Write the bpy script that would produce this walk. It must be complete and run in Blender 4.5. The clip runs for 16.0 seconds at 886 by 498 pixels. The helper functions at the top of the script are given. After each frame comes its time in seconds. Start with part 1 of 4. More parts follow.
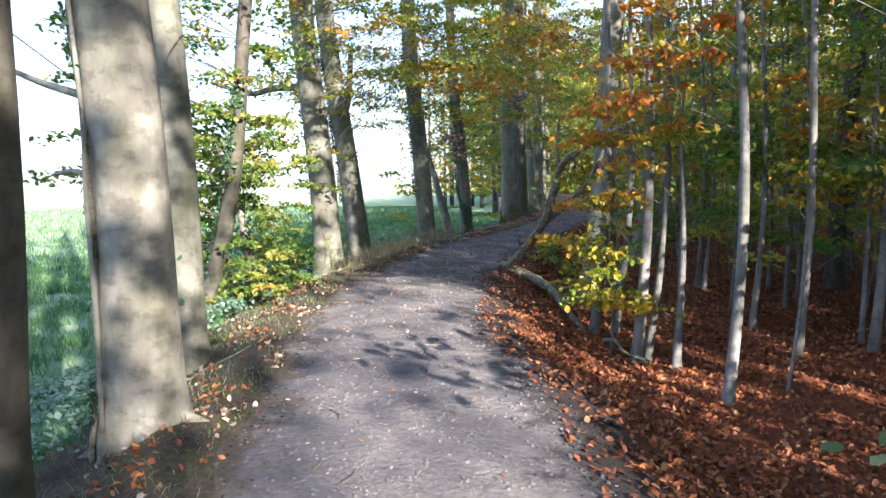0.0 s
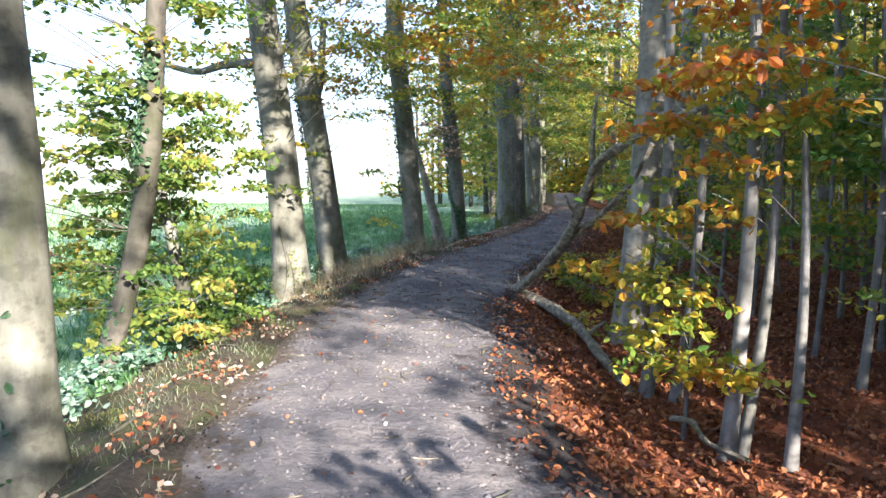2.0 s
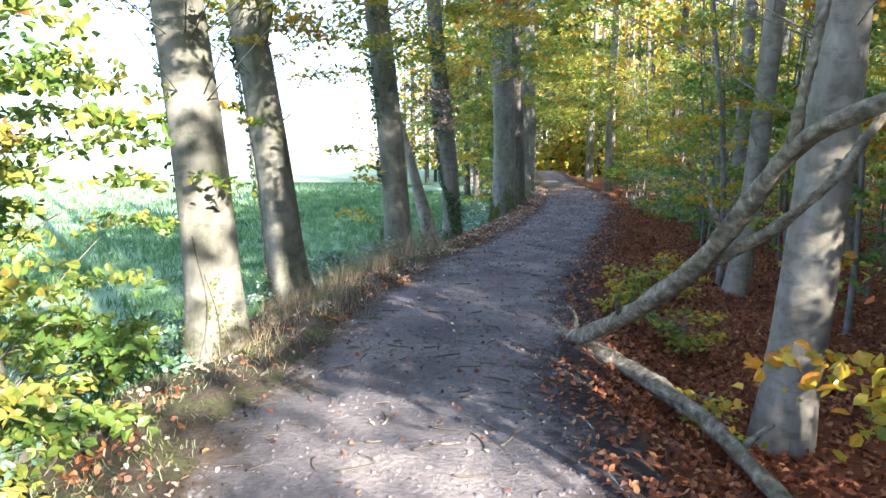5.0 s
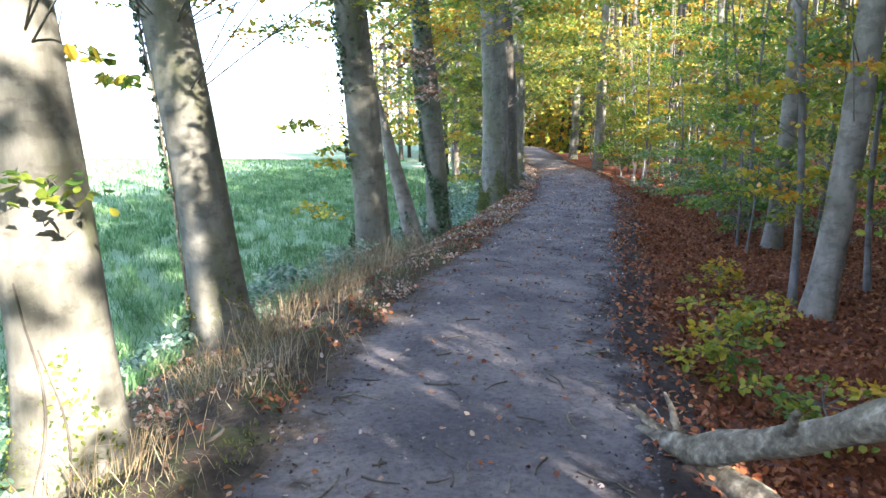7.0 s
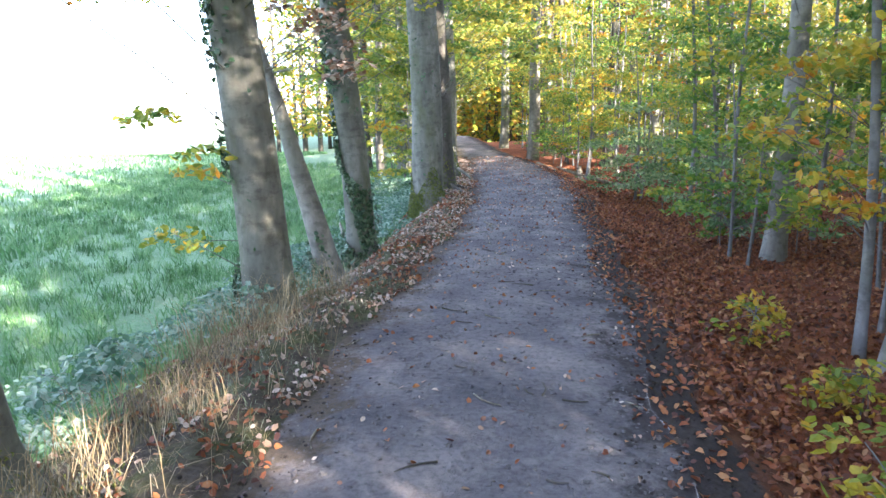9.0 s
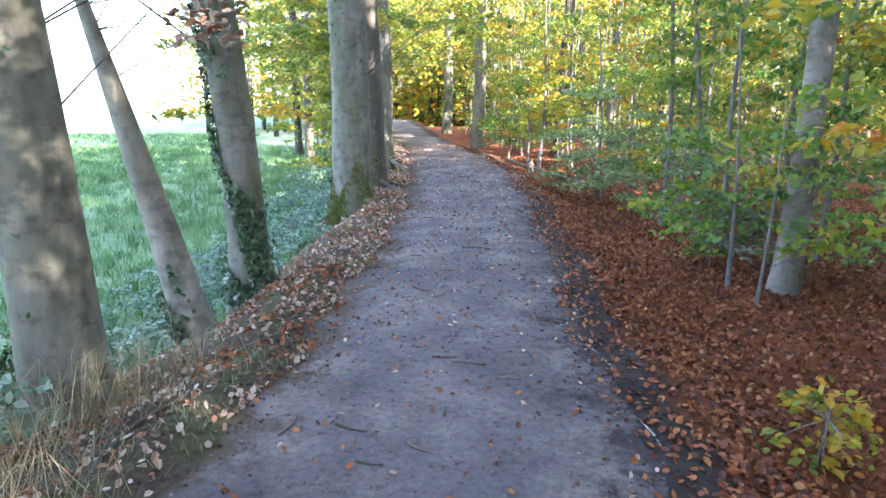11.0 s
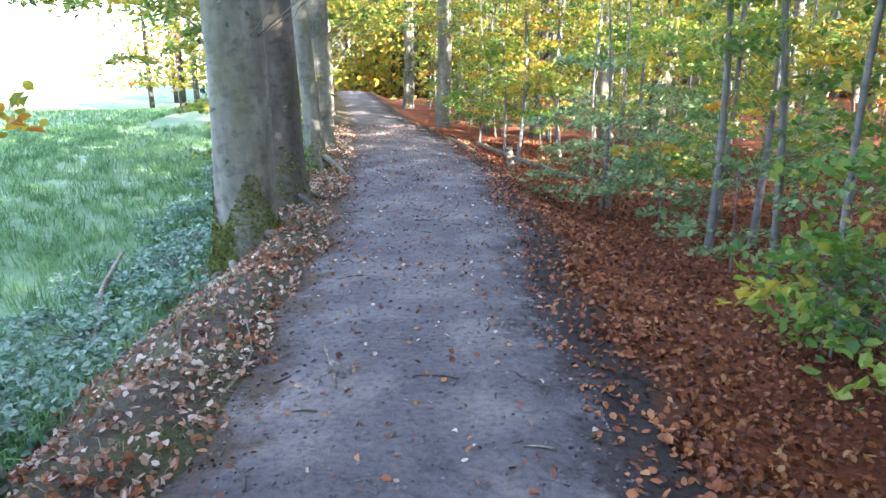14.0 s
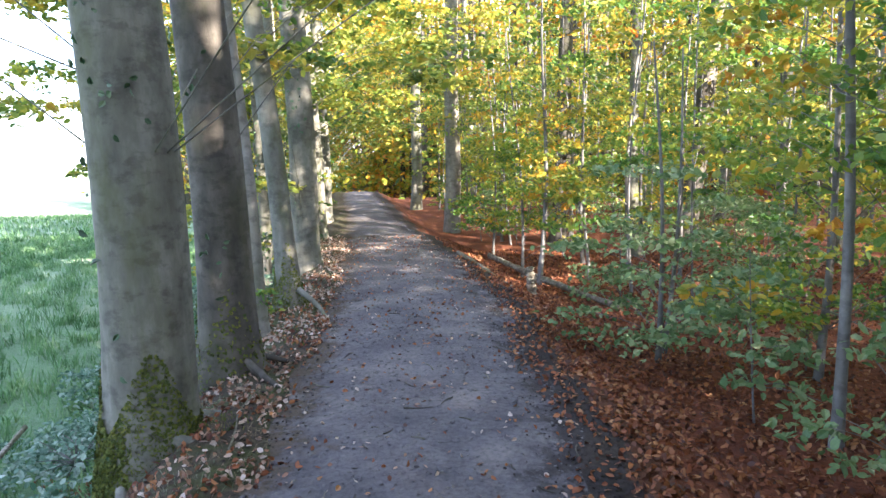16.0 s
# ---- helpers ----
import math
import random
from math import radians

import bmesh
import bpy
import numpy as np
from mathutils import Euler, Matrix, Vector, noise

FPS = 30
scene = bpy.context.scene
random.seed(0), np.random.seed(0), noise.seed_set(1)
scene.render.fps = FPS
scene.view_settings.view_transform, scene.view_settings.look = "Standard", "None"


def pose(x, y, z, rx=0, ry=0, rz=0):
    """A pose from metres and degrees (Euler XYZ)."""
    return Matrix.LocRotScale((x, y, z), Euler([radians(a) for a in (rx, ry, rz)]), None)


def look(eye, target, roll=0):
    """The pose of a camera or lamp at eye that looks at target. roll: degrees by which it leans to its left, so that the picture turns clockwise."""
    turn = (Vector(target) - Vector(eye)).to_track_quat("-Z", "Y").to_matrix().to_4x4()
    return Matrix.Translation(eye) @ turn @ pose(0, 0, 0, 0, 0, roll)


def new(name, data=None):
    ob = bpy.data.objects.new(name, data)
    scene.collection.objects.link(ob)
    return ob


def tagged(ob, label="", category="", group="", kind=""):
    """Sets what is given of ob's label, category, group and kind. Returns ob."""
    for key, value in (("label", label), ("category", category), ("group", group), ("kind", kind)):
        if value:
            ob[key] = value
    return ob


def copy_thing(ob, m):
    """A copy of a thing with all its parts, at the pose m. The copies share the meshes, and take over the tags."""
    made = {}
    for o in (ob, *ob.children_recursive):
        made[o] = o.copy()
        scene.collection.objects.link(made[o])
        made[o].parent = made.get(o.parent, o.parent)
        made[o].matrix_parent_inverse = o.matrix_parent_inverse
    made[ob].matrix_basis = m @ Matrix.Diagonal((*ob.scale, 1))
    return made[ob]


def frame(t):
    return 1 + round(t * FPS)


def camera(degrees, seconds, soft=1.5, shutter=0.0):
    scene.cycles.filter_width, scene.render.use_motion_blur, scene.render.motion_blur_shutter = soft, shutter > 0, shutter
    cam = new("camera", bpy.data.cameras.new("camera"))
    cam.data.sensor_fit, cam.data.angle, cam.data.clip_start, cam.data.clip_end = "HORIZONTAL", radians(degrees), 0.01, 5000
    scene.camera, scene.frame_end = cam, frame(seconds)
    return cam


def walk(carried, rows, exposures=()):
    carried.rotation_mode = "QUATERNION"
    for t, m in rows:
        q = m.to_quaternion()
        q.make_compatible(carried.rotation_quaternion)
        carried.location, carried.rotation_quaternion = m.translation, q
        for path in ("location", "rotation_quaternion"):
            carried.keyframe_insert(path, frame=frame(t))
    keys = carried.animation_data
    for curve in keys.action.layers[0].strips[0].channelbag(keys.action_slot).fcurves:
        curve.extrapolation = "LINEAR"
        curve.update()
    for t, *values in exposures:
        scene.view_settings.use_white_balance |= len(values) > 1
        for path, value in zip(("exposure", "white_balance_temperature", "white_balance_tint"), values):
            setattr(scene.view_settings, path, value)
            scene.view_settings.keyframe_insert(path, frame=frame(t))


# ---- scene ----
cam = camera(66.0, 16.0)
PATH = [
    (0, (2.613, 1.872, 1.384), (2.065, 3.783, 1.17), -0.6),
    (0.5, (2.461, 2.384, 1.404), (1.922, 4.297, 1.187), -0.4),
    (1, (2.282, 2.895, 1.398), (1.754, 4.811, 1.179), -0.3),
    (1.5, (2.136, 3.445, 1.416), (1.619, 5.365, 1.197), -0.3),
    (2, (1.949, 3.967, 1.428), (1.438, 5.887, 1.204), -0.3),
    (2.5, (1.773, 4.498, 1.43), (1.277, 6.422, 1.199), -0.5),
    (3, (1.562, 4.98, 1.431), (1.098, 6.911, 1.191), -0.0),
    (3.5, (1.369, 5.512, 1.437), (0.919, 7.443, 1.176), -0.2),
    (4, (1.143, 6.0, 1.437), (0.709, 7.933, 1.167), -0.1),
    (4.2, (1.068, 6.188, 1.441), (0.634, 8.122, 1.168), -0.2),
    (6.3, (0.364, 8.36, 1.464), (-0.035, 10.289, 1.12), 0.0),
    (6.5, (0.302, 8.581, 1.468), (-0.086, 10.511, 1.117), -0.2),
    (7, (0.136, 9.133, 1.473), (-0.209, 11.069, 1.106), -0.2),
    (7.5, (-0.001, 9.701, 1.478), (-0.303, 11.642, 1.102), -0.6),
    (8, (-0.133, 10.272, 1.459), (-0.388, 12.217, 1.07), -0.7),
    (8.5, (-0.178, 10.847, 1.456), (-0.39, 12.796, 1.061), -1.1),
    (9, (-0.253, 11.461, 1.452), (-0.384, 13.416, 1.052), -0.9),
    (9.5, (-0.265, 12.067, 1.436), (-0.326, 14.025, 1.031), -1.1),
    (9.7, (-0.263, 12.288, 1.432), (-0.307, 14.245, 1.023), -1.2),
    (11.8, (-0.122, 14.339, 1.489), (-0.053, 16.281, 1.014), 0.8),
    (12, (-0.113, 14.553, 1.508), (-0.039, 16.493, 1.027), 0.6),
    (12.5, (-0.061, 15.119, 1.529), (0.033, 17.055, 1.035), 0.5),
    (13, (-0.047, 15.676, 1.527), (0.073, 17.607, 1.021), 0.4),
    (13.5, (0.047, 16.265, 1.513), (0.171, 18.191, 0.986), -0.0),
    (14, (0.121, 16.858, 1.474), (0.244, 18.781, 0.938), -0.1),
    (14.5, (0.209, 17.424, 1.483), (0.337, 19.353, 0.971), 0.2),
    (14.9, (0.225, 17.843, 1.519), (0.372, 19.78, 1.045), -0.4),
    (15, (0.232, 17.946, 1.529), (0.359, 19.893, 1.091), 0.1),
    (15.5, (0.302, 18.457, 1.578), (0.399, 20.423, 1.226), -0.4),
    (16, (0.344, 18.934, 1.618), (0.433, 20.914, 1.345), -1.2),
]
EXPOSURES = [(0, 2.35, 5600, 18), (4, 2.9, 5600, 18), (7, 3.35, 5700, 21), (9.5, 3.85, 5700, 22), (12.5, 4.05, 5700, 23), (14, 4.0, 5700, 23), (16, 3.5, 5850, 23)]
walk(cam, [(t, look(eye, target, roll)) for t, eye, target, roll in PATH], EXPOSURES)

# ---- light ----
SUN_EL, SUN_AZ = radians(22.5), radians(135)
SUN_DIR = Vector((math.sin(SUN_AZ) * math.cos(SUN_EL), math.cos(SUN_AZ) * math.cos(SUN_EL), math.sin(SUN_EL)))
world = bpy.data.worlds.new("world")
scene.world = world
world.use_nodes = True
wn = world.node_tree.nodes
sky = wn.new("ShaderNodeTexSky")
sky.sky_type, sky.sun_disc = "NISHITA", False
sky.sun_elevation, sky.sun_rotation = SUN_EL, SUN_AZ
sky.air_density, sky.dust_density, sky.ozone_density = 1.0, 1.0, 1.0
haze = wn.new("ShaderNodeMix")  # thin morning mist whitens the whole sky
haze.data_type = "RGBA"
haze.inputs["Factor"].default_value = 0.6
haze.inputs[7].default_value = (2.0, 2.25, 2.6, 1)
world.node_tree.links.new(sky.outputs[0], haze.inputs[6])
world.node_tree.links.new(haze.outputs[2], wn["Background"].inputs["Color"])
wn["Background"].inputs["Strength"].default_value = 0.11
sun_data = bpy.data.lights.new("sun", "SUN")
sun_data.energy, sun_data.angle, sun_data.color = 5.0, radians(0.6), (1.0, 0.84, 0.60)
sun = new("sun", sun_data)
sun.matrix_world = look(SUN_DIR * 60, (0, 0, 0))

# ---- materials ----


def material(name):
    m = bpy.data.materials.new(name)
    m.use_nodes = True
    return m, m.node_tree.nodes, m.node_tree.links, m.node_tree.nodes["Principled BSDF"]


def ramp(nodes, stops):
    r = nodes.new("ShaderNodeValToRGB")
    e = r.color_ramp.elements
    while len(e) < len(stops):
        e.new(0.5)
    for n, (p, c) in enumerate(stops):
        e[n].position, e[n].color = p, (*c, 1)
    return r


def tex_noise(nodes, links, scale, detail=6.0, rough=0.6, stretch=None, seed=(0, 0, 0)):
    geo = nodes.new("ShaderNodeNewGeometry")
    mp = nodes.new("ShaderNodeMapping")
    mp.inputs["Scale"].default_value = stretch or (1, 1, 1)
    mp.inputs["Location"].default_value = seed
    links.new(geo.outputs["Position"], mp.inputs["Vector"])
    t = nodes.new("ShaderNodeTexNoise")
    t.inputs["Scale"].default_value, t.inputs["Detail"].default_value, t.inputs["Roughness"].default_value = scale, detail, rough
    links.new(mp.outputs["Vector"], t.inputs["Vector"])
    return t.outputs["Fac"]


def mix(nodes, links, fac, a, b, blend="MIX"):
    m = nodes.new("ShaderNodeMix")
    m.data_type, m.blend_type = "RGBA", blend
    for sock, v in ((m.inputs["Factor"], fac), (m.inputs[6], a), (m.inputs[7], b)):
        if isinstance(v, bpy.types.NodeSocket):
            links.new(v, sock)
        elif isinstance(v, (int, float)):
            sock.default_value = v
        else:
            sock.default_value = (*v, 1)
    return m.outputs[2]


def bump(nodes, links, bsdf, height, strength, distance):
    b = nodes.new("ShaderNodeBump")
    b.inputs["Strength"].default_value, b.inputs["Distance"].default_value = strength, distance
    links.new(height, b.inputs["Height"])
    links.new(b.outputs["Normal"], bsdf.inputs["Normal"])


def math_node(nodes, links, op, a, b=0.0):
    n = nodes.new("ShaderNodeMath")
    n.operation = op
    for sock, v in ((n.inputs[0], a), (n.inputs[1], b)):
        if isinstance(v, bpy.types.NodeSocket):
            links.new(v, sock)
        else:
            sock.default_value = v
    return n.outputs[0]


def ground_material(name, stops, scale, fine, fine_stops, fine_mix, bump_d, rough=0.95, rim=None):
    """Soil, litter or turf: a large stain pattern under a fine grain, with relief."""
    m, n, l, b = material(name)
    big = ramp(n, stops)
    l.new(tex_noise(n, l, scale), big.inputs["Fac"])
    small_f = tex_noise(n, l, fine, 8, 0.7)
    small = ramp(n, fine_stops)
    l.new(small_f, small.inputs["Fac"])
    col = mix(n, l, fine_mix, big.outputs[0], small.outputs[0], "MULTIPLY")
    if rim:  # ragged strips of another soil along the rims of the sheet, by its columns
        for key, shade, start in rim:
            at = n.new("ShaderNodeAttribute")
            at.attribute_name = key
            ragged = ramp(n, [(start, (0, 0, 0)), (start + 0.12, (1, 1, 1))])
            l.new(math_node(n, l, "ADD", at.outputs["Fac"], math_node(n, l, "MULTIPLY", math_node(n, l, "SUBTRACT", tex_noise(n, l, 3.5, 9, 0.72), 0.5), 0.9)), ragged.inputs["Fac"])
            col = mix(n, l, ragged.outputs[0], col, mix(n, l, 0.85, shade, small.outputs[0], "MULTIPLY"))
    l.new(col, b.inputs["Base Color"])
    b.inputs["Roughness"].default_value = rough
    b.inputs["Specular IOR Level"].default_value = 0.25
    lumps = tex_noise(n, l, fine * 0.28, 5, 0.6, None, (5, 2, 8))
    bump(n, l, b, math_node(n, l, "ADD", small_f, math_node(n, l, "MULTIPLY", lumps, 1.2)), 0.8, bump_d)
    return m


def bark_material(name, dark, mid, light, moss, moss_amount, stretch=(1, 1, 0.45), patch=5, relief=0.006):
    """Smooth beech bark: pale patches, darker horizontal scars, a little green algae."""
    m, n, l, b = material(name)
    big = ramp(n, [(0.3, dark), (0.52, mid), (0.72, light)])
    l.new(tex_noise(n, l, patch, 7, 0.65, stretch), big.inputs["Fac"])
    scars = ramp(n, [(0.40, (0.45, 0.45, 0.45)), (0.5, (1, 1, 1))])
    scar_f = tex_noise(n, l, 7, 6, 0.65, (1.0, 1.0, 1.7), (3, 1, 7))
    l.new(scar_f, scars.inputs["Fac"])
    col = mix(n, l, 0.55, big.outputs[0], scars.outputs[0], "MULTIPLY")
    mf = ramp(n, [(0.5, (0, 0, 0)), (0.68, (1, 1, 1))])
    l.new(tex_noise(n, l, 2.2, 6, 0.7, (1, 1, 0.35), (9, 4, 2)), mf.inputs["Fac"])
    col = mix(n, l, math_node(n, l, "MULTIPLY", mf.outputs[0], moss_amount), col, moss)
    l.new(col, b.inputs["Base Color"])
    b.inputs["Roughness"].default_value = 0.8
    b.inputs["Specular IOR Level"].default_value = 0.3
    grain = tex_noise(n, l, 42, 6, 0.65, (1, 1, 0.5))
    bump(n, l, b, math_node(n, l, "ADD", grain, math_node(n, l, "MULTIPLY", scar_f, 0.8)), 0.5 if relief < 0.01 else 0.9, relief)
    return m


def leaf_material(name, stops, patch=0.64, thin=0.5, rough=0.42):
    """Leaves whose colour runs from leaf to leaf and from bough to bough, and that let light through."""
    m, n, l, b = material(name)
    geo = n.new("ShaderNodeNewGeometry")
    spread = ramp(n, [(0.3, (0, 0, 0)), (0.7, (1, 1, 1))])  # whole boughs turn together
    l.new(tex_noise(n, l, 1.1, 3, 0.6), spread.inputs["Fac"])
    f = mix(n, l, patch, geo.outputs["Random Per Island"], spread.outputs[0])
    r = ramp(n, stops)
    l.new(f, r.inputs["Fac"])
    vein = ramp(n, [(0.3, (0.72, 0.72, 0.72)), (0.7, (1.1, 1.1, 1.1))])
    l.new(tex_noise(n, l, 60, 4, 0.6), vein.inputs["Fac"])
    col = mix(n, l, 0.7, r.outputs[0], vein.outputs[0], "MULTIPLY")
    l.new(col, b.inputs["Base Color"])
    b.inputs["Roughness"].default_value = rough
    b.inputs["Specular IOR Level"].default_value = 0.5
    if thin > 0:
        tr = n.new("ShaderNodeBsdfTranslucent")
        l.new(col, tr.inputs["Color"])
        ms = n.new("ShaderNodeMixShader")
        ms.inputs[0].default_value = thin
        l.new(b.outputs[0], ms.inputs[1])
        l.new(tr.outputs[0], ms.inputs[2])
        l.new(ms.outputs[0], n["Material Output"].inputs["Surface"])
    return m


M_PATH = ground_material("trodden_path_soil", [(0.3, (0.075, 0.074, 0.084)), (0.5, (0.125, 0.12, 0.13)), (0.7, (0.215, 0.20, 0.196))], 1.6,
                         27, [(0.3, (0.5, 0.5, 0.52)), (0.5, (1, 1, 1)), (0.72, (1.4, 1.36, 1.32))], 0.85, 0.025,
                         rim=[("to_right", (0.045, 0.04, 0.042), 0.84), ("to_left", (0.085, 0.07, 0.055), 0.86)])
M_BANK = ground_material("dark_bank_soil", [(0.3, (0.022, 0.019, 0.02)), (0.6, (0.045, 0.038, 0.036)), (0.8, (0.08, 0.06, 0.05))], 2.5,
                         40, [(0.3, (0.5, 0.5, 0.5)), (0.7, (1.3, 1.3, 1.3))], 0.8, 0.02, rim=[("to_right", (0.10, 0.042, 0.022), 0.55)])
M_LITTER = ground_material("leaf_mould", [(0.3, (0.085, 0.027, 0.014)), (0.5, (0.15, 0.05, 0.024)), (0.7, (0.21, 0.08, 0.036))], 1.6,
                           28, [(0.3, (0.35, 0.35, 0.35)), (0.5, (1, 1, 1)), (0.75, (1.5, 1.4, 1.3))], 0.9, 0.03)
M_VERGE = ground_material("verge_soil_and_moss", [(0.3, (0.04, 0.034, 0.028)), (0.47, (0.08, 0.066, 0.05)), (0.6, (0.065, 0.075, 0.03)), (0.8, (0.14, 0.12, 0.09))], 2.2,
                          30, [(0.3, (0.35, 0.35, 0.35)), (0.7, (1.35, 1.35, 1.35))], 0.85, 0.035)
M_FIELD = ground_material("meadow_turf_misty_sheen", [(0.3, (0.085, 0.18, 0.07)), (0.5, (0.14, 0.26, 0.12)), (0.75, (0.23, 0.34, 0.20))], 0.25,
                          14, [(0.3, (0.55, 0.55, 0.55)), (0.7, (1.3, 1.3, 1.3))], 0.7, 0.06)
for turf in (M_FIELD,):  # sheen pales the turf at grazing angles, in place of mist
    turf.node_tree.nodes["Principled BSDF"].inputs["Sheen Weight"].default_value = 0.15
    turf.node_tree.nodes["Principled BSDF"].inputs["Sheen Roughness"].default_value = 0.45
M_BEECH = bark_material("beech_bark", (0.075, 0.077, 0.062), (0.145, 0.148, 0.125), (0.235, 0.238, 0.21), (0.095, 0.11, 0.045), 0.75)
M_BEECH_PALE = bark_material("pale_beech_bark", (0.11, 0.105, 0.09), (0.205, 0.20, 0.175), (0.32, 0.31, 0.28), (0.14, 0.15, 0.07), 0.4)
M_BARK_DARK = bark_material("dark_rough_bark", (0.04, 0.038, 0.033), (0.085, 0.08, 0.068), (0.15, 0.14, 0.12), (0.06, 0.07, 0.03), 0.5)
M_SAPLING = bark_material("young_beech_bark", (0.085, 0.085, 0.083), (0.155, 0.155, 0.152), (0.26, 0.26, 0.255), (0.10, 0.11, 0.06), 0.3)
M_DEADWOOD = bark_material("lichened_dead_wood", (0.045, 0.04, 0.03), (0.19, 0.175, 0.135), (0.44, 0.42, 0.34), (0.12, 0.135, 0.06), 0.6, (1, 1, 1), 16, 0.02)
M_GREEN = leaf_material("green_beech_leaf", [(0.22, (0.06, 0.16, 0.035)), (0.45, (0.13, 0.26, 0.04)), (0.64, (0.28, 0.34, 0.045)), (0.85, (0.52, 0.40, 0.045))])
M_YELLOW = leaf_material("yellowing_beech_leaf", [(0.22, (0.08, 0.17, 0.03)), (0.42, (0.24, 0.30, 0.038)), (0.6, (0.52, 0.41, 0.04)), (0.74, (0.58, 0.29, 0.025)), (0.9, (0.36, 0.11, 0.015))])
M_ORANGE = leaf_material("orange_beech_leaf", [(0.2, (0.09, 0.13, 0.02)), (0.38, (0.38, 0.30, 0.03)), (0.52, (0.52, 0.25, 0.025)), (0.7, (0.46, 0.13, 0.015)), (0.9, (0.24, 0.065, 0.012))])
M_OLIVE = leaf_material("olive_beech_leaf", [(0.25, (0.075, 0.16, 0.035)), (0.45, (0.18, 0.26, 0.042)), (0.62, (0.36, 0.37, 0.055)), (0.8, (0.52, 0.41, 0.055)), (0.95, (0.42, 0.2, 0.03))])
M_HAZEL = leaf_material("dull_hazel_leaf", [(0.2, (0.07, 0.15, 0.035)), (0.48, (0.16, 0.25, 0.05)), (0.7, (0.34, 0.35, 0.07)), (0.85, (0.42, 0.28, 0.06)), (0.97, (0.25, 0.12, 0.04))])
M_FROST = leaf_material("frosted_beech_leaf", [(0.2, (0.08, 0.17, 0.06)), (0.5, (0.16, 0.27, 0.11)), (0.85, (0.32, 0.40, 0.20))], 0.4, 0.4)
M_IVY = leaf_material("ivy_leaf", [(0.2, (0.022, 0.06, 0.026)), (0.6, (0.055, 0.12, 0.055)), (0.9, (0.14, 0.20, 0.12))], 0.2, 0.15, 0.35)
M_HERB = leaf_material("frosty_bramble_leaf", [(0.2, (0.06, 0.15, 0.09)), (0.5, (0.14, 0.26, 0.18)), (0.85, (0.34, 0.45, 0.37))], 0.3, 0.3, 0.6)
M_DRYLEAF = leaf_material("fallen_beech_leaf", [(0.15, (0.06, 0.019, 0.01)), (0.4, (0.17, 0.052, 0.019)), (0.62, (0.26, 0.085, 0.028)), (0.82, (0.33, 0.14, 0.048)), (0.97, (0.40, 0.23, 0.11))], 0.2, 0.1, 0.6)
M_PALELEAF = leaf_material("pale_fallen_leaf", [(0.2, (0.22, 0.10, 0.055)), (0.5, (0.36, 0.25, 0.18)), (0.8, (0.50, 0.42, 0.36))], 0.1, 0.1, 0.6)
M_GRASS = leaf_material("meadow_grass_blade", [(0.25, (0.045, 0.13, 0.04)), (0.5, (0.11, 0.25, 0.085)), (0.8, (0.24, 0.38, 0.18))], 0.6, 0.4, 0.6)
M_STRAW = leaf_material("dry_grass_blade", [(0.2, (0.13, 0.10, 0.05)), (0.5, (0.28, 0.22, 0.12)), (0.8, (0.46, 0.39, 0.26))], 0.3, 0.2, 0.6)
M_MOSS = leaf_material("trunk_moss", [(0.2, (0.05, 0.08, 0.012)), (0.6, (0.11, 0.14, 0.02)), (0.9, (0.2, 0.2, 0.04))], 0.3, 0.1, 0.8)
M_DULL = leaf_material("dull_verge_grass", [(0.2, (0.07, 0.10, 0.05)), (0.5, (0.14, 0.18, 0.10)), (0.8, (0.27, 0.30, 0.20))], 0.4, 0.2, 0.6)
M_STONE = ground_material("path_pebble", [(0.3, (0.07, 0.07, 0.08)), (0.7, (0.2, 0.19, 0.19))], 9, 60, [(0.3, (0.7, 0.7, 0.7)), (0.7, (1.2, 1.2, 1.2))], 0.6, 0.003)

# ---- mesh helpers ----
rng = np.random.default_rng(7)
LEAF = np.array([(0, -0.5, 0), (0.31, -0.18, 0.06), (0.26, 0.22, 0.05), (0, 0.5, -0.07), (-0.26, 0.22, 0.05), (-0.31, -0.18, 0.06)])
LEAF_FACES = np.array([(0, 1, 2, 3), (0, 3, 4, 5)])


def quads(name, verts, faces, mat, smooth=False):
    """A mesh from arrays of points and of faces with equally many corners."""
    me = bpy.data.meshes.new(name)
    faces = np.asarray(faces, np.int32)
    k = faces.shape[1]
    me.vertices.add(len(verts))
    me.vertices.foreach_set("co", np.asarray(verts, np.float32).ravel())
    me.loops.add(faces.size)
    me.loops.foreach_set("vertex_index", faces.ravel())
    me.polygons.add(len(faces))
    me.polygons.foreach_set("loop_start", np.arange(0, faces.size, k, dtype=np.int32))
    me.polygons.foreach_set("use_smooth", np.full(len(faces), smooth))
    me.update(calc_edges=True)
    me.materials.append(mat)
    return me


def part(name, me, parent, label=""):
    ob = new(name, me)
    ob.parent = parent
    return tagged(ob, label)


def join(pieces):
    """One pair of arrays out of many."""
    vs, fs, n = [], [], 0
    for v, f in pieces:
        vs.append(v)
        fs.append(np.asarray(f) + n)
        n += len(v)
    return np.concatenate(vs), np.concatenate(fs)


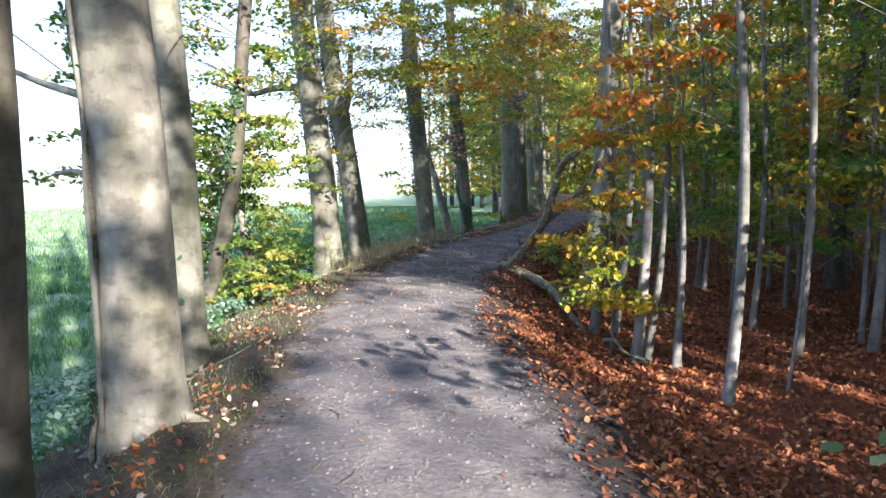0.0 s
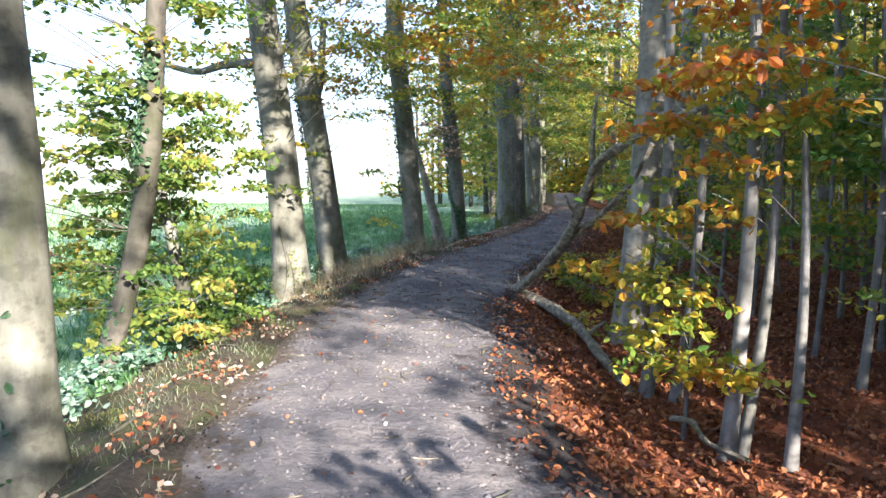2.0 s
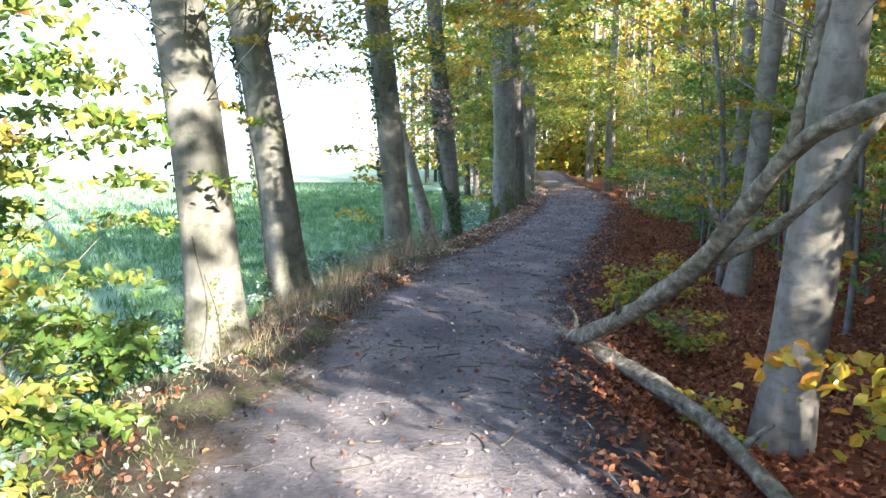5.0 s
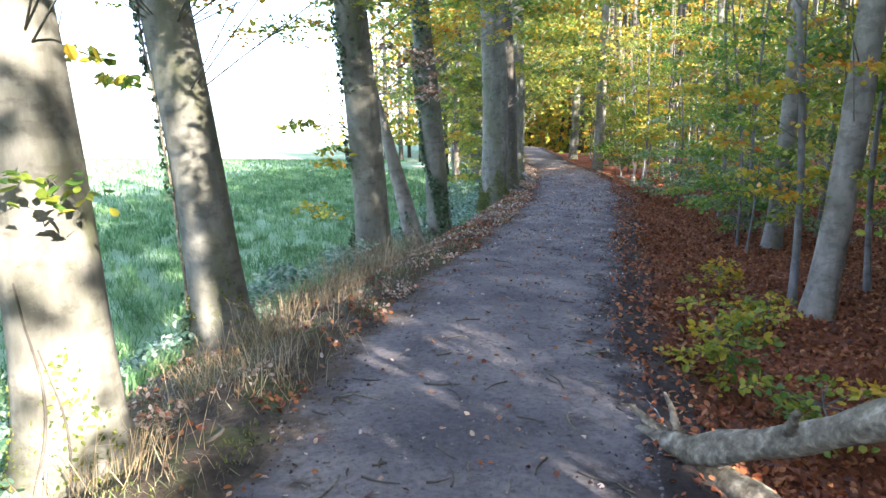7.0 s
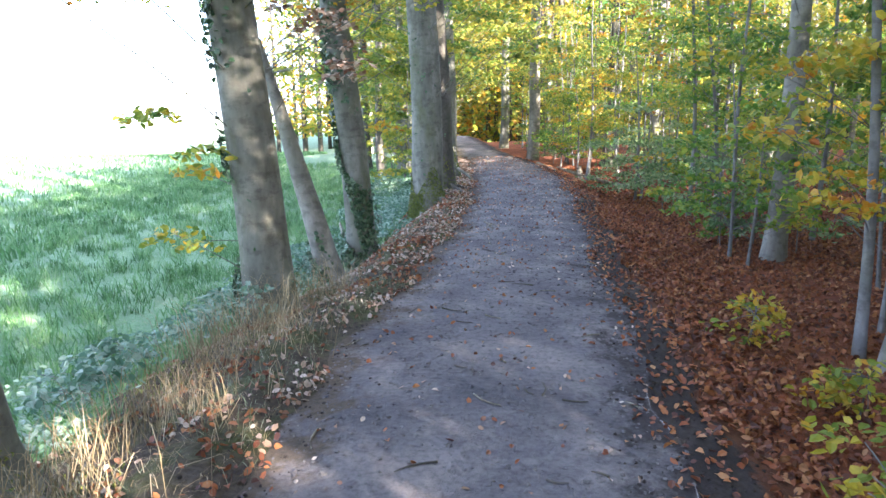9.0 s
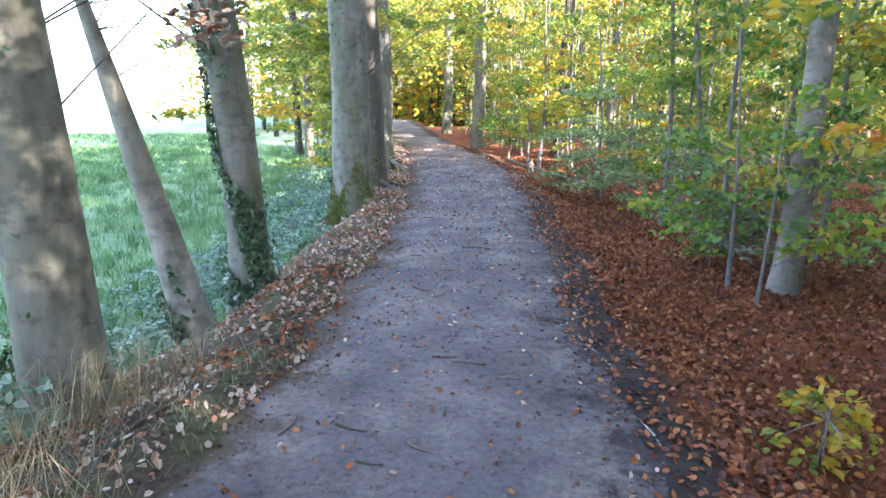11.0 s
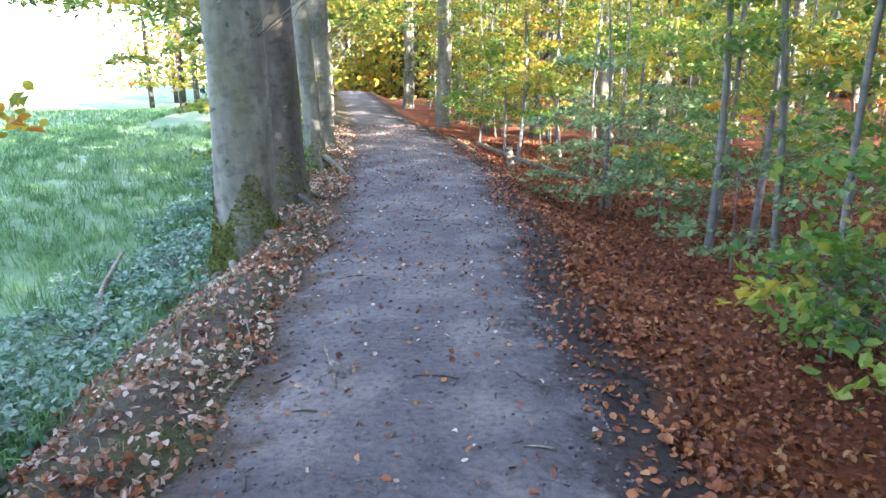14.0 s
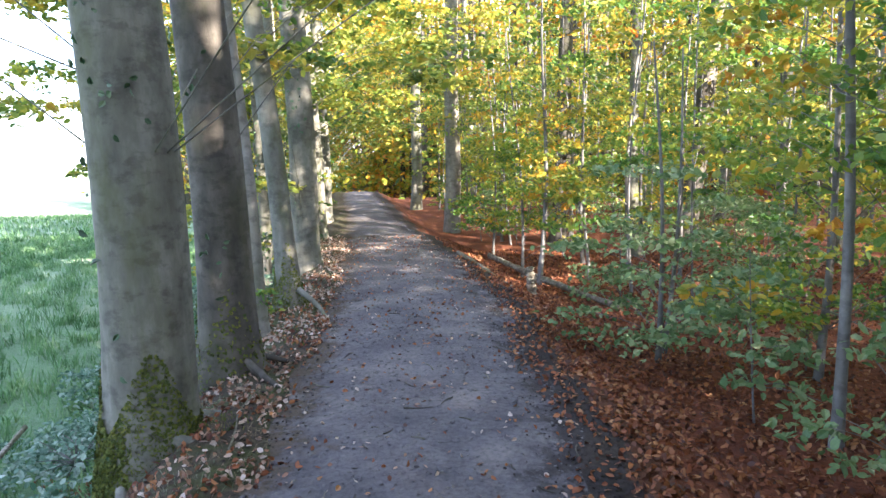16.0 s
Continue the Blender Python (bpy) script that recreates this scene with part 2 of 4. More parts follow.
def leaves(points, size, tilt=0.5, face=None):
    """Folded leaves at the points, lying about level, or along the normals in face."""
    n = len(points)
    up = np.array((0, 0, 1.0)) if face is None else face
    nor = up + rng.normal(0, tilt, (n, 3))
    nor /= np.linalg.norm(nor, axis=1, keepdims=True)
    u = np.cross(nor, rng.normal(0, 1, (n, 3)))
    u /= np.linalg.norm(u, axis=1, keepdims=True) + 1e-9
    w = np.cross(u, nor)
    s = (size * rng.uniform(0.65, 1.25, n))[:, None, None]
    t = LEAF[None] * s
    v = points[:, None] + t[..., :1] * w[:, None] + t[..., 1:2] * u[:, None] + t[..., 2:] * nor[:, None] * rng.uniform(-1, 3, n)[:, None, None]
    f = LEAF_FACES[None] + 6 * np.arange(n)[:, None, None]
    return v.reshape(-1, 3), f.reshape(-1, 4)


def spray(c, r, n):
    """Points of one drooping, flat bough: leaves along a fan of side twigs."""
    k = rng.integers(0, 6, n)
    q = rng.uniform(0.05, 1, n) ** 0.7
    a = rng.uniform(0, 2 * np.pi) + (k - 2.5) * 0.62 + rng.normal(0, 0.13, n)
    reach = r * np.array((0.7, 0.95, 1.1, 1.2, 0.9, 0.65))[k]
    side = rng.normal(0, 0.035 + 0.03 * r, (2, n))
    return np.stack([c[0] + reach * q * np.cos(a) + side[0], c[1] + reach * q * np.sin(a) + side[1], c[2] - 0.24 * r * q * q + rng.normal(0, 0.03 * r + 0.012, n)], -1)


def blades(points, h, w, lean):
    """Bent blades of grass on the points."""
    n = len(points)
    a, b = rng.uniform(0, 2 * np.pi, n), rng.uniform(0, 2 * np.pi, n)
    side = np.stack([np.cos(a), np.sin(a), 0 * a], -1)
    out = np.stack([np.cos(b), np.sin(b), 0 * b], -1) * (lean * rng.uniform(0.2, 1.2, n))[:, None]
    hh = (h * rng.uniform(0.5, 1.3, n))[:, None]
    up = np.array((0, 0, 1.0))
    mid, tip = points + up * hh * 0.6 + out * hh * 0.35, points + up * hh * (1 - 0.3 * lean) + out * hh
    v = np.stack([points - side * w, points + side * w, mid - side * w * 0.8, mid + side * w * 0.8, tip - side * w * 0.15, tip + side * w * 0.15], 1)
    f = np.array([(0, 1, 3, 2), (2, 3, 5, 4)])[None] + 6 * np.arange(n)[:, None, None]
    return v.reshape(-1, 3), f.reshape(-1, 4)


def tube(line, radii, sides=10, rough=0.0, seed=0.0):
    """A round limb along a line of points, with a knobbly skin and closed ends."""
    line, radii = np.asarray(line, float), np.asarray(radii, float)
    ahead = np.gradient(line, axis=0)
    ahead /= np.linalg.norm(ahead, axis=1, keepdims=True)
    ref = np.array((0.0, 1.0, 0.0)) if abs(ahead[:, 1]).mean() < 0.8 else np.array((1.0, 0.0, 0.0))
    a = np.cross(ahead, ref)
    a /= np.linalg.norm(a, axis=1, keepdims=True)
    b = np.cross(ahead, a)
    th = np.linspace(0, 2 * np.pi, sides, endpoint=False)
    k = np.arange(len(line))[:, None]
    wob = 1 + rough * (0.5 * np.sin(3 * th + 0.37 * k + seed) + 0.35 * np.sin(2 * th - 0.21 * k + 2 * seed) + 0.35 * np.sin(5 * th + 0.9 * k + 3 * seed))
    rr = radii[:, None] * wob
    v = line[:, None] + a[:, None] * (rr * np.cos(th))[..., None] + b[:, None] * (rr * np.sin(th))[..., None]
    rows, j = len(line), np.arange(sides)
    f = [np.stack([i * sides + j, i * sides + (j + 1) % sides, (i + 1) * sides + (j + 1) % sides, (i + 1) * sides + j], -1) for i in range(rows - 1)]
    v = np.concatenate([v.reshape(-1, 3), line[:1], line[-1:]])
    n = rows * sides
    half = np.arange(0, sides, 2)
    caps = [np.stack([np.full(len(half), n), (half + 2) % sides, (half + 1) % sides, half], -1),
            np.stack([np.full(len(half), n + 1), n - sides + half, n - sides + (half + 1) % sides, n - sides + (half + 2) % sides], -1)]
    return v, np.concatenate(f + caps)


def curve_through(pts, n):
    """A smooth line of n points through a few."""
    pts = np.asarray(pts, float)
    k = np.linspace(0, 1, len(pts))
    t = np.linspace(0, 1, n)
    raw = np.stack([np.interp(t, k, c) for c in pts.T], -1)
    pad = np.concatenate([raw[:1], raw, raw[-1:]])
    for _ in range(max(1, n // len(pts) // 2)):
        pad[1:-1] = (pad[:-2] + 2 * pad[1:-1] + pad[2:]) / 4
        pad[0], pad[-1] = raw[0], raw[-1]
    return pad[1:-1]


# ---- the lie of the land ----
LEFT_Y, LEFT_X = (-30, 0, 4.3, 6.1, 8.5, 9.8, 11.3, 14, 16, 18, 21, 24, 27, 31, 33, 38, 46, 90), (11, 2.55, 0.84, 0.08, -0.73, -1.05, -1.22, -1.3, -1.12, -0.86, -0.58, -0.54, -0.6, -0.84, -0.98, -1.5, -2.3, -6.5)
RIGHT_Y, RIGHT_X = (-30, 0, 5, 6.1, 7.5, 8.9, 11.2, 13.5, 15, 17.5, 20, 23, 27, 30, 32, 35, 38, 46, 90), (13, 4.45, 2.55, 2.14, 1.52, 1.1, 0.66, 0.57, 0.66, 0.82, 1.02, 1.27, 1.35, 1.05, 0.72, 0.2, -0.15, -0.9, -5)


def step(a, b, x):
    q = np.clip((x - a) / (b - a), 0, 1)
    return q * q * (3 - 2 * q)


def wave(x, y, s):
    return (np.sin(1.7 * x * s + 0.6 * y * s + 1) + np.sin(-1.1 * x * s + 1.9 * y * s + 2.3) + np.sin(2.9 * x * s - 2.3 * y * s + 4) + np.sin(4.1 * x * s + 3.7 * y * s)) / 4


def left_edge(y):
    return np.interp(y, LEFT_Y, LEFT_X) + 0.05 * np.sin(2.3 * y) + 0.04 * np.sin(5.9 * y + 1)


def right_edge(y):
    return np.interp(y, RIGHT_Y, RIGHT_X) + 0.05 * np.sin(1.9 * y + 2) + 0.035 * np.sin(6.7 * y)


def ground_z(x, y):
    """The height of the ground: a path on a low dike, a bank to the meadow and one to the wood."""
    x, y = np.asarray(x, float), np.asarray(y, float)
    dl, dr = left_edge(y) - x, x - right_edge(y)
    z = 0.012 * wave(x, y, 1.3) + 0.006 * wave(x, y, 4.5)
    z = z - 0.03 * step(0.5, 0, np.abs(np.maximum(dl, dr)))
    late = step(16, 19.5, y)
    zl = 0.035 * step(0.05, 0.3, dl) * step(0.9, 0.4, dl) - 0.2 * step(0.15, 1.0, dl) - 0.85 * step(0.9 - 0.4 * late, 2.8 - 0.7 * late, dl) + 0.035 * wave(x, y, 2.1) * step(0, 0.4, dl) - 0.003 * np.maximum(dl - 100, 0)
    zr = -0.40 * step(-0.05, 1.15, dr) + 0.04 * wave(x, y, 1.1) * step(0.3, 1.5, dr) + 0.02 * wave(x, y, 3.7) * step(0, 0.5, dr)
    return z + np.where(dl > 0, zl, 0) + np.where(dr > 0, zr, 0) - 1.1 * step(49, 72, y)


def on_ground(x, y, lift=0.0):
    return np.stack([x, y, ground_z(x, y) + lift], -1)


ROWS = np.concatenate([[-400, -150, -70], np.arange(-40, -1, 1.5), np.arange(-0.5, 36, 0.16), np.arange(36.5, 70, 1.0), [80, 110, 160, 250, 420]])


def sheet(name, offsets, mat, label, category):
    """A strip of the ground: offsets gives its columns for a row."""
    xs = np.stack([offsets(y) for y in ROWS])
    ys = np.repeat(ROWS[:, None], xs.shape[1], 1)
    v = np.stack([xs, ys, ground_z(xs, ys)], -1)
    r, c = xs.shape
    i = (np.arange(r - 1)[:, None] * c + np.arange(c - 1)).ravel()
    f = np.stack([i, i + 1, i + c + 1, i + c], -1)
    me = quads(name, v.reshape(-1, 3), f, mat, True)
    for key, u in (("to_right", np.linspace(0, 1, c)), ("to_left", np.linspace(1, 0, c))):
        me.attributes.new(key, "FLOAT", "POINT").data.foreach_set("value", np.tile(u, r).astype(np.float32))
    return tagged(new(name, me), label, category, kind="structure")


sheet("path", lambda y: left_edge(y) + np.linspace(0, 1, 19) * (right_edge(y) - left_edge(y)), M_PATH, "dark grey trodden earth footpath on a low dike", "path")
sheet("verge", lambda y: left_edge(y) - np.linspace(1.9, 0, 20), M_VERGE, "mossy earth verge along the path", "verge")
sheet("field", lambda y: left_edge(y) - np.concatenate([[420, 260, 160, 100, 60, 35, 22], np.arange(15, 1.95, -0.5), [1.9]]), M_FIELD, "dewy green meadow below the path, with sheen for mist", "field")
sheet("bank", lambda y: right_edge(y) + np.linspace(0, 0.45, 6), M_BANK, "dark bare soil edge of the path", "bank")
sheet("forest_floor", lambda y: right_edge(y) + np.concatenate([np.arange(0.45, 8, 0.22), [9, 11, 14, 18, 25, 40, 70, 140, 400]]), M_LITTER, "forest floor under rust-brown fallen leaves", "ground")

# ---- trees ----
# Gaps in the canopy through which the low sun reaches the ground: where its rays land, and their width.
GAPS = [((1.35, 7.5, 0.0), 1.2), ((0.4, 9.0, 0.0), 0.8), ((-2.1, 11.8, 0.7), 0.45), ((0.4, 12.2, 0.0), 0.55), ((2.6, 6.4, -0.4), 0.45), ((1.7, 10.2, -0.3), 0.4), ((1.5, 5.2, 0.0), 0.25), ((-0.1, 13.2, 0.0), 0.28), ((-0.1, 5.0, 0.9), 0.5), ((1.3, 11.6, -0.3), 0.25),
        ((3.0, 8.6, 1.2), 0.8), ((2.4, 9.0, 0.4), 0.6)]


def in_gap(p, grow=0.0):
    for c, r in GAPS:
        d = Vector(p) - Vector(c)
        along = d.dot(SUN_DIR)
        if along > 0.6 and (d - along * SUN_DIR).length < r + grow:
            return True
    return False


def trunk_line(base, lean, height, bend, n=26):
    """From under the ground up, leaning and slightly bent."""
    s = np.linspace(0, 1, n) ** 1.5
    z = -0.35 + s * (height + 0.35)
    x = base[0] + lean[0] * z * np.exp(-0.03 * z) + bend * (np.sin(1.1 * z + base[1]) - np.sin(base[1]))
    y = base[1] + lean[1] * z + bend * (np.sin(0.9 * z + base[0]) - np.sin(base[0]))
    return np.stack([x, y, base[2] + z], -1)


def place_of(base):
    return (base[0], base[1], float(ground_z(base[0], base[1])))


def tree(name, base, diam, lean, height, bark, label, crown=None, leaf=None, ivy=0, limbs=(), moss=0, high=None, ivy_at=(4.0, 0.6), bend=0.03, flare=0.5, sides=18, category="tree", size=0.075, twig=0.006, group="", roots=0, vines=()):
    """A tree: trunk with its limbs, a crown of flat sprays, and ivy on the trunk. crown rows: x, y, z from the base, radius, leaves."""
    root = tagged(new(name), label, category, group)
    o = np.array(place_of(base))
    root.location = o
    line = trunk_line((0, 0, 0), lean, height, bend)
    z = line[:, 2]
    rad = diam / 2 * (1 - 0.72 * np.clip(z / height, 0, 1) ** 1.1) * (1 + flare * np.exp(-np.maximum(z + 0.05, 0) / 0.22))
    pieces = [tube(line, rad, sides, 0.045 if diam > 0.15 else 0.06, base[0] * 7 + base[1])]
    part("trunk", quads("trunk", *join(pieces), bark, True), root)
    for pts, r0, r1 in limbs:
        ln = curve_through(pts, 14)
        part("limb", quads("limb", *tube(ln, np.linspace(r0, r1, 14), 8, 0.08, base[1]), bark, True), root)
    for a0, swing, z0, z1, thick in vines:
        h = np.linspace(z0, z1, 46)
        a = a0 + swing * (np.sin(2.9 * h + 4 * a0) + 0.5 * np.sin(6.7 * h + a0))
        rr = np.interp(h, z, rad) + thick * (0.6 + 0.9 * np.sin(4.1 * h + 2 * a0) ** 4)
        ln = np.stack([np.interp(h, z, line[:, 0]) + rr * np.cos(a), np.interp(h, z, line[:, 1]) + rr * np.sin(a), h], -1)
        part("vine", quads("vine", *tube(ln, np.linspace(thick, thick * 0.6, 46), 8, 0.12, a0), M_DEADWOOD if a0 < -2 else M_BARK_DARK, True), root, "knotted grey ivy stem clinging to the trunk")
    for k in range(roots):
        a = 2 * math.pi * (k + rng.uniform(-0.25, 0.25)) / roots
        reach = diam * rng.uniform(0.75, 1.05)
        far = np.array([(diam * f * math.cos(a + 0.25 * w), diam * f * math.sin(a + 0.25 * w)) for f, w in ((0.25, 0), (0.48, 0.3), (reach / diam * 0.8, 1.0), (reach / diam, 1.6))])
        zz = ground_z(o[0] + far[:, 0], o[1] + far[:, 1]) - o[2]
        ln = curve_through(np.column_stack([far, zz + np.array((0.42 * diam, 0.1 * diam, -0.01, -0.06))]), 12)
        part("root", quads("root", *tube(ln, np.linspace(0.12 * diam, 0.045 * diam, 12), 9, 0.1, k + base[1]), bark, True), root)
    if crown:
        pts, twigs = [], []
        for cx, cy, cz, r, n in crown:
            wx, wy = o[0] + cx, o[1] + cy
            if category != "shrub" and o[2] + cz < 2.5 and left_edge(wy) - 0.3 - r < wx < right_edge(wy) + 0.25 + r * 0.9:
                continue  # nothing hangs into the walkers' way
            if in_gap((o[0] + cx, o[1] + cy, o[2] + cz), r * 0.55):
                continue
            pts.append(spray((cx, cy, cz), r, n))
            k = min(np.searchsorted(z, max(0.25, cz - rng.uniform(0.25, 0.8) * math.hypot(cx, cy) - 0.1)), len(z) - 2)
            a = line[k]
            e = np.array((cx, cy, cz))
            twigs.append(tube(curve_through([a, a * 0.55 + e * 0.45 + (0, 0, 0.12 * r), e], 6), np.linspace(twig, 0.0025, 6), 5))
        if pts:
            crown_ob = part("crown", quads("crown", *leaves(np.concatenate(pts), size, 0.95 if category == "bush" else 0.7 if category == "sapling" else 0.5), leaf), root, "autumn leaves in flat sprays")
            tagged(part("branchwork", quads("branchwork", *join(twigs), bark, True), crown_ob), kind="stuff")
    # coarse leaf clumps, mostly above the view, added to block the sun
    if high:
        pts = np.concatenate([spray((cx, cy, cz), r, n) for cx, cy, cz, r, n in high])
        part("upper_crown", quads("upper_crown", *leaves(pts, 0.34, 0.6), leaf), root, "coarse high leaf clumps added to block the sun")
    if ivy:
        k = rng.integers(2, 12, ivy)
        q = rng.uniform(0, 1, ivy)
        c = line[k] * (1 - q)[:, None] + line[k + 1] * q[:, None]
        rr = rad[k] * (1 - q) + rad[k + 1] * q
        a = rng.normal(*ivy_at, ivy) + ivy_at[1] * np.sin(c[:, 2] * 1.7 + base[1])
        out = np.stack([np.cos(a), np.sin(a), 0 * a], -1)
        keep = (np.sin(c[:, 2] * 5 + a * 2) + np.sin(c[:, 2] * 2.2 - a) > -0.1) & (c[:, 2] > 0.05)
        p = c + out * (rr * 1.04 + rng.uniform(0, 0.05, ivy))[:, None]
        part("ivy", quads("ivy", *leaves(p[keep], 0.055, 0.5, out[keep]), M_IVY), root, "dark green ivy climbing the trunk")
    if moss:
        a, h = rng.uniform(2.6, 6.4, moss), 0.95 * rng.uniform(0, 1, moss) ** 1.5 - 0.3
        h = h * (0.75 + 0.35 * np.sin(3 * a + base[0]))
        rr = np.interp(h, z, rad)
        out = np.stack([np.cos(a), np.sin(a), 0 * a], -1)
        cx = np.stack([np.interp(h, z, line[:, 0]), np.interp(h, z, line[:, 1]), h], -1)
        tagged(part("moss", quads("moss", *leaves(cx + out * (rr * 1.01)[:, None], 0.03, 0.6, out), M_MOSS), root, "green moss on the foot of the trunk"), kind="stuff")
    return root


def boughs(n, r_in, r_out, z0, z1, radius, count, sector=(0, 2 * math.pi)):
    """Rows for a crown: sprays on all sides between two heights."""
    out = []
    for _ in range(n):
        a, d = rng.uniform(*sector), math.sqrt(rng.uniform(r_in**2, r_out**2))
        out.append((d * math.cos(a), d * math.sin(a), rng.uniform(z0, z1), radius * rng.uniform(0.6, 1.3), int(count * rng.uniform(0.6, 1.3))))
    return out


RIM = "big trees along the meadow edge of the path"
tree("beech_tree", (0.02, 3.92), 0.34, (0.045, 0), 12, M_BARK_DARK, "grey beech trunk at the meadow edge", boughs(14, 0.5, 3.5, 5, 11, 0.9, 120) + [(0.33, 0.25, 2.0, 0.12, 14)], M_GREEN, 60, group=RIM, roots=6)
tree("beech_tree", (-0.10, 5.08), 0.43, (-0.055, 0), 14, M_BEECH_PALE, "thick pale beech with an ivy stem and sunlit bark", boughs(26, 0.8, 4, 4.2, 12, 0.9, 130), M_YELLOW, 420,
     [([(-0.3, 0.1, 1.9), (-0.9, 0.3, 2.05), (-1.6, 0.4, 2.3)], 0.03, 0.012), ([(-0.25, 0, 1.45), (-0.5, 0.1, 1.5), (-0.75, 0.2, 1.48)], 0.022, 0.012), ([(-0.1, -0.24, 0), (-0.12, -0.2, 0.5), (-0.14, -0.19, 0.95), (-0.17, -0.18, 1.4), (-0.11, -0.21, 1.7), (-0.21, -0.17, 2.4), (-0.26, -0.16, 3.2)], 0.016, 0.012)], flare=0.3, group=RIM, roots=6, ivy_at=(3.9, 0.14), vines=((-2.2, 0.12, -0.2, 4.5, 0.017), (-2.45, 0.06, -0.2, 3.5, 0.01)))
tree("beech_tree", (-1.08, 6.72), 0.36, (-0.04, 0.02), 14, M_BEECH, "dark grey beech trunk with ivy on the verge", boughs(26, 0.8, 4, 3.6, 12, 0.9, 130), M_YELLOW, 700,
     [([(0, 0, 1.7), (-0.4, 0.1, 1.75), (-1.2, 0.3, 2.2)], 0.06, 0.02)], group=RIM, roots=6, ivy_at=(4.1, 0.35), vines=((-1.75, 0.2, 0.6, 4.5, 0.016), (-2.1, 0.12, -0.2, 4.5, 0.011)))
tree("oak_tree", (-2.55, 8.8), 0.2, (0.28, 0.02), 10, M_BARK_DARK, "slim dark ivy-covered tree below the verge", boughs(44, 0.2, 1.4, 1.7, 4.6, 0.42, 110) + boughs(14, 0.1, 0.4, 0.5, 2.6, 0.2, 26), M_HAZEL, 1500, bend=0.09, group=RIM)
tree("hazel_bush", (-2.3, 9.95), 0.17, (-0.2, 0), 2.0, M_BEECH, "yellow-green bush on a short pale trunk below the path",
     boughs(110, 0.1, 1.25, 0.35, 2.5, 0.36, 100) + boughs(20, 0.2, 1.0, 0.1, 0.6, 0.3, 70), M_HAZEL, category="bush", size=0.07, bend=0.0)
tree("beech_tree", (-2.16, 11.85), 0.45, (-0.095, 0.02), 15, M_BEECH, "pale beech leaning over the meadow with leafy shoots", boughs(14, 0.8, 4, 4.3, 13, 0.9, 130) + boughs(44, 0.6, 2.8, 3.1, 5.6, 0.75, 150, (-2.4, 2.4)) + boughs(9, 0.25, 0.4, 1.4, 3.4, 0.16, 26), M_YELLOW, 160,
     [([(-0.2, 0, 3.0), (-0.9, 0.1, 3.05), (-1.4, 0.2, 2.95), (-2.2, 0.2, 3.2)], 0.07, 0.03)], group=RIM, roots=6, moss=900, ivy_at=(3.5, 0.3), vines=((-1.5, 0.16, -0.1, 1.0, 0.008), (-1.1, 0.2, -0.1, 0.7, 0.006)))
tree("beech_tree", (-2.54, 14.05), 0.43, (-0.15, 0.02), 15, M_BEECH, "leaning grey beech with an ivy stem up one side", boughs(14, 0.8, 4, 4.4, 13, 0.9, 130) + boughs(44, 0.6, 2.8, 3.1, 5.6, 0.75, 150, (-2.4, 2.4)) + boughs(4, 0.25, 0.4, 2.4, 3.4, 0.22, 40), M_YELLOW, 1000,
     [([(-0.38, 0, 2.5), (-0.2, 0.05, 3.1), (-0.15, 0.15, 4.2)], 0.08, 0.05)], flare=0.55, group=RIM, roots=6, moss=900, ivy_at=(3.75, 0.16), vines=((-2.5, 0.08, -0.1, 4.0, 0.012),))
tree("beech_tree", (-2.1, 16.95), 0.42, (-0.085, 0.02), 15, M_BEECH, "grey beech with ivy tufts and dry grass at its foot", boughs(14, 0.8, 4, 3.4, 13, 0.9, 130) + boughs(44, 0.6, 2.8, 3.1, 5.6, 0.75, 150, (-2.4, 2.4)) + [(-0.75, -0.1, 1.75, 0.35, 70), (-0.55, -0.2, 1.3, 0.3, 60), (-0.8, -0.1, 0.78, 0.3, 50), (-0.5, -0.15, 0.7, 0.25, 40), (-0.45, 0, 1.45, 0.3, 60)], M_YELLOW, 1100, flare=0.35, group=RIM, roots=6, ivy_at=(3.6, 0.4))
tree("broken_tree", (-1.84, 18.25), 0.27, (-0.30, 0.04), 2.5, M_BEECH_PALE, "leaning broken trunk with a tangle of dry ivy", boughs(10, 0.1, 0.5, 1.9, 2.8, 0.25, 40), M_PALELEAF, 500, bend=0.02, flare=0.25, group=RIM)
tree("beech_tree", (-1.74, 19.4), 0.34, (-0.09, 0.02), 13, M_BEECH, "ivy-clad beech beside the broken trunk", boughs(12, 0.4, 3.5, 3.0, 12, 0.8, 120) + boughs(44, 0.6, 2.8, 3.1, 5.6, 0.75, 150, (-2.4, 2.4)) + boughs(8, 0.2, 0.6, 1.6, 3.2, 0.3, 40), M_YELLOW, 3200, group=RIM, roots=6, ivy_at=(4.0, 0.75))
tree("beech_tree", (-1.28, 23.0), 0.53, (-0.012, 0.01), 17, M_BEECH, "thick grey-green beech with a mossy foot", boughs(16, 0.8, 4.5, 4.5, 14, 1.0, 150) + boughs(26, 0.8, 3.5, 3.4, 5.2, 0.8, 120), M_GREEN, 130, flare=0.3, group=RIM, roots=6, sides=24, moss=5200)
tree("beech_tree", (-1.10, 24.15), 0.42, (-0.03, 0.01), 16, M_BARK_DARK, "darker beech close beside the thick one", boughs(30, 0.8, 4.5, 3.6, 14, 1.0, 150), M_GREEN, 60, [([(0.12, -0.12, 0.15), (0.35, -0.3, 0.02), (0.62, -0.5, -0.08)], 0.035, 0.012), ([(0.15, 0.1, 0.12), (0.4, 0.15, 0.02), (0.6, 0.3, -0.08)], 0.03, 0.012)], flare=0.45, group=RIM, roots=6, moss=900)
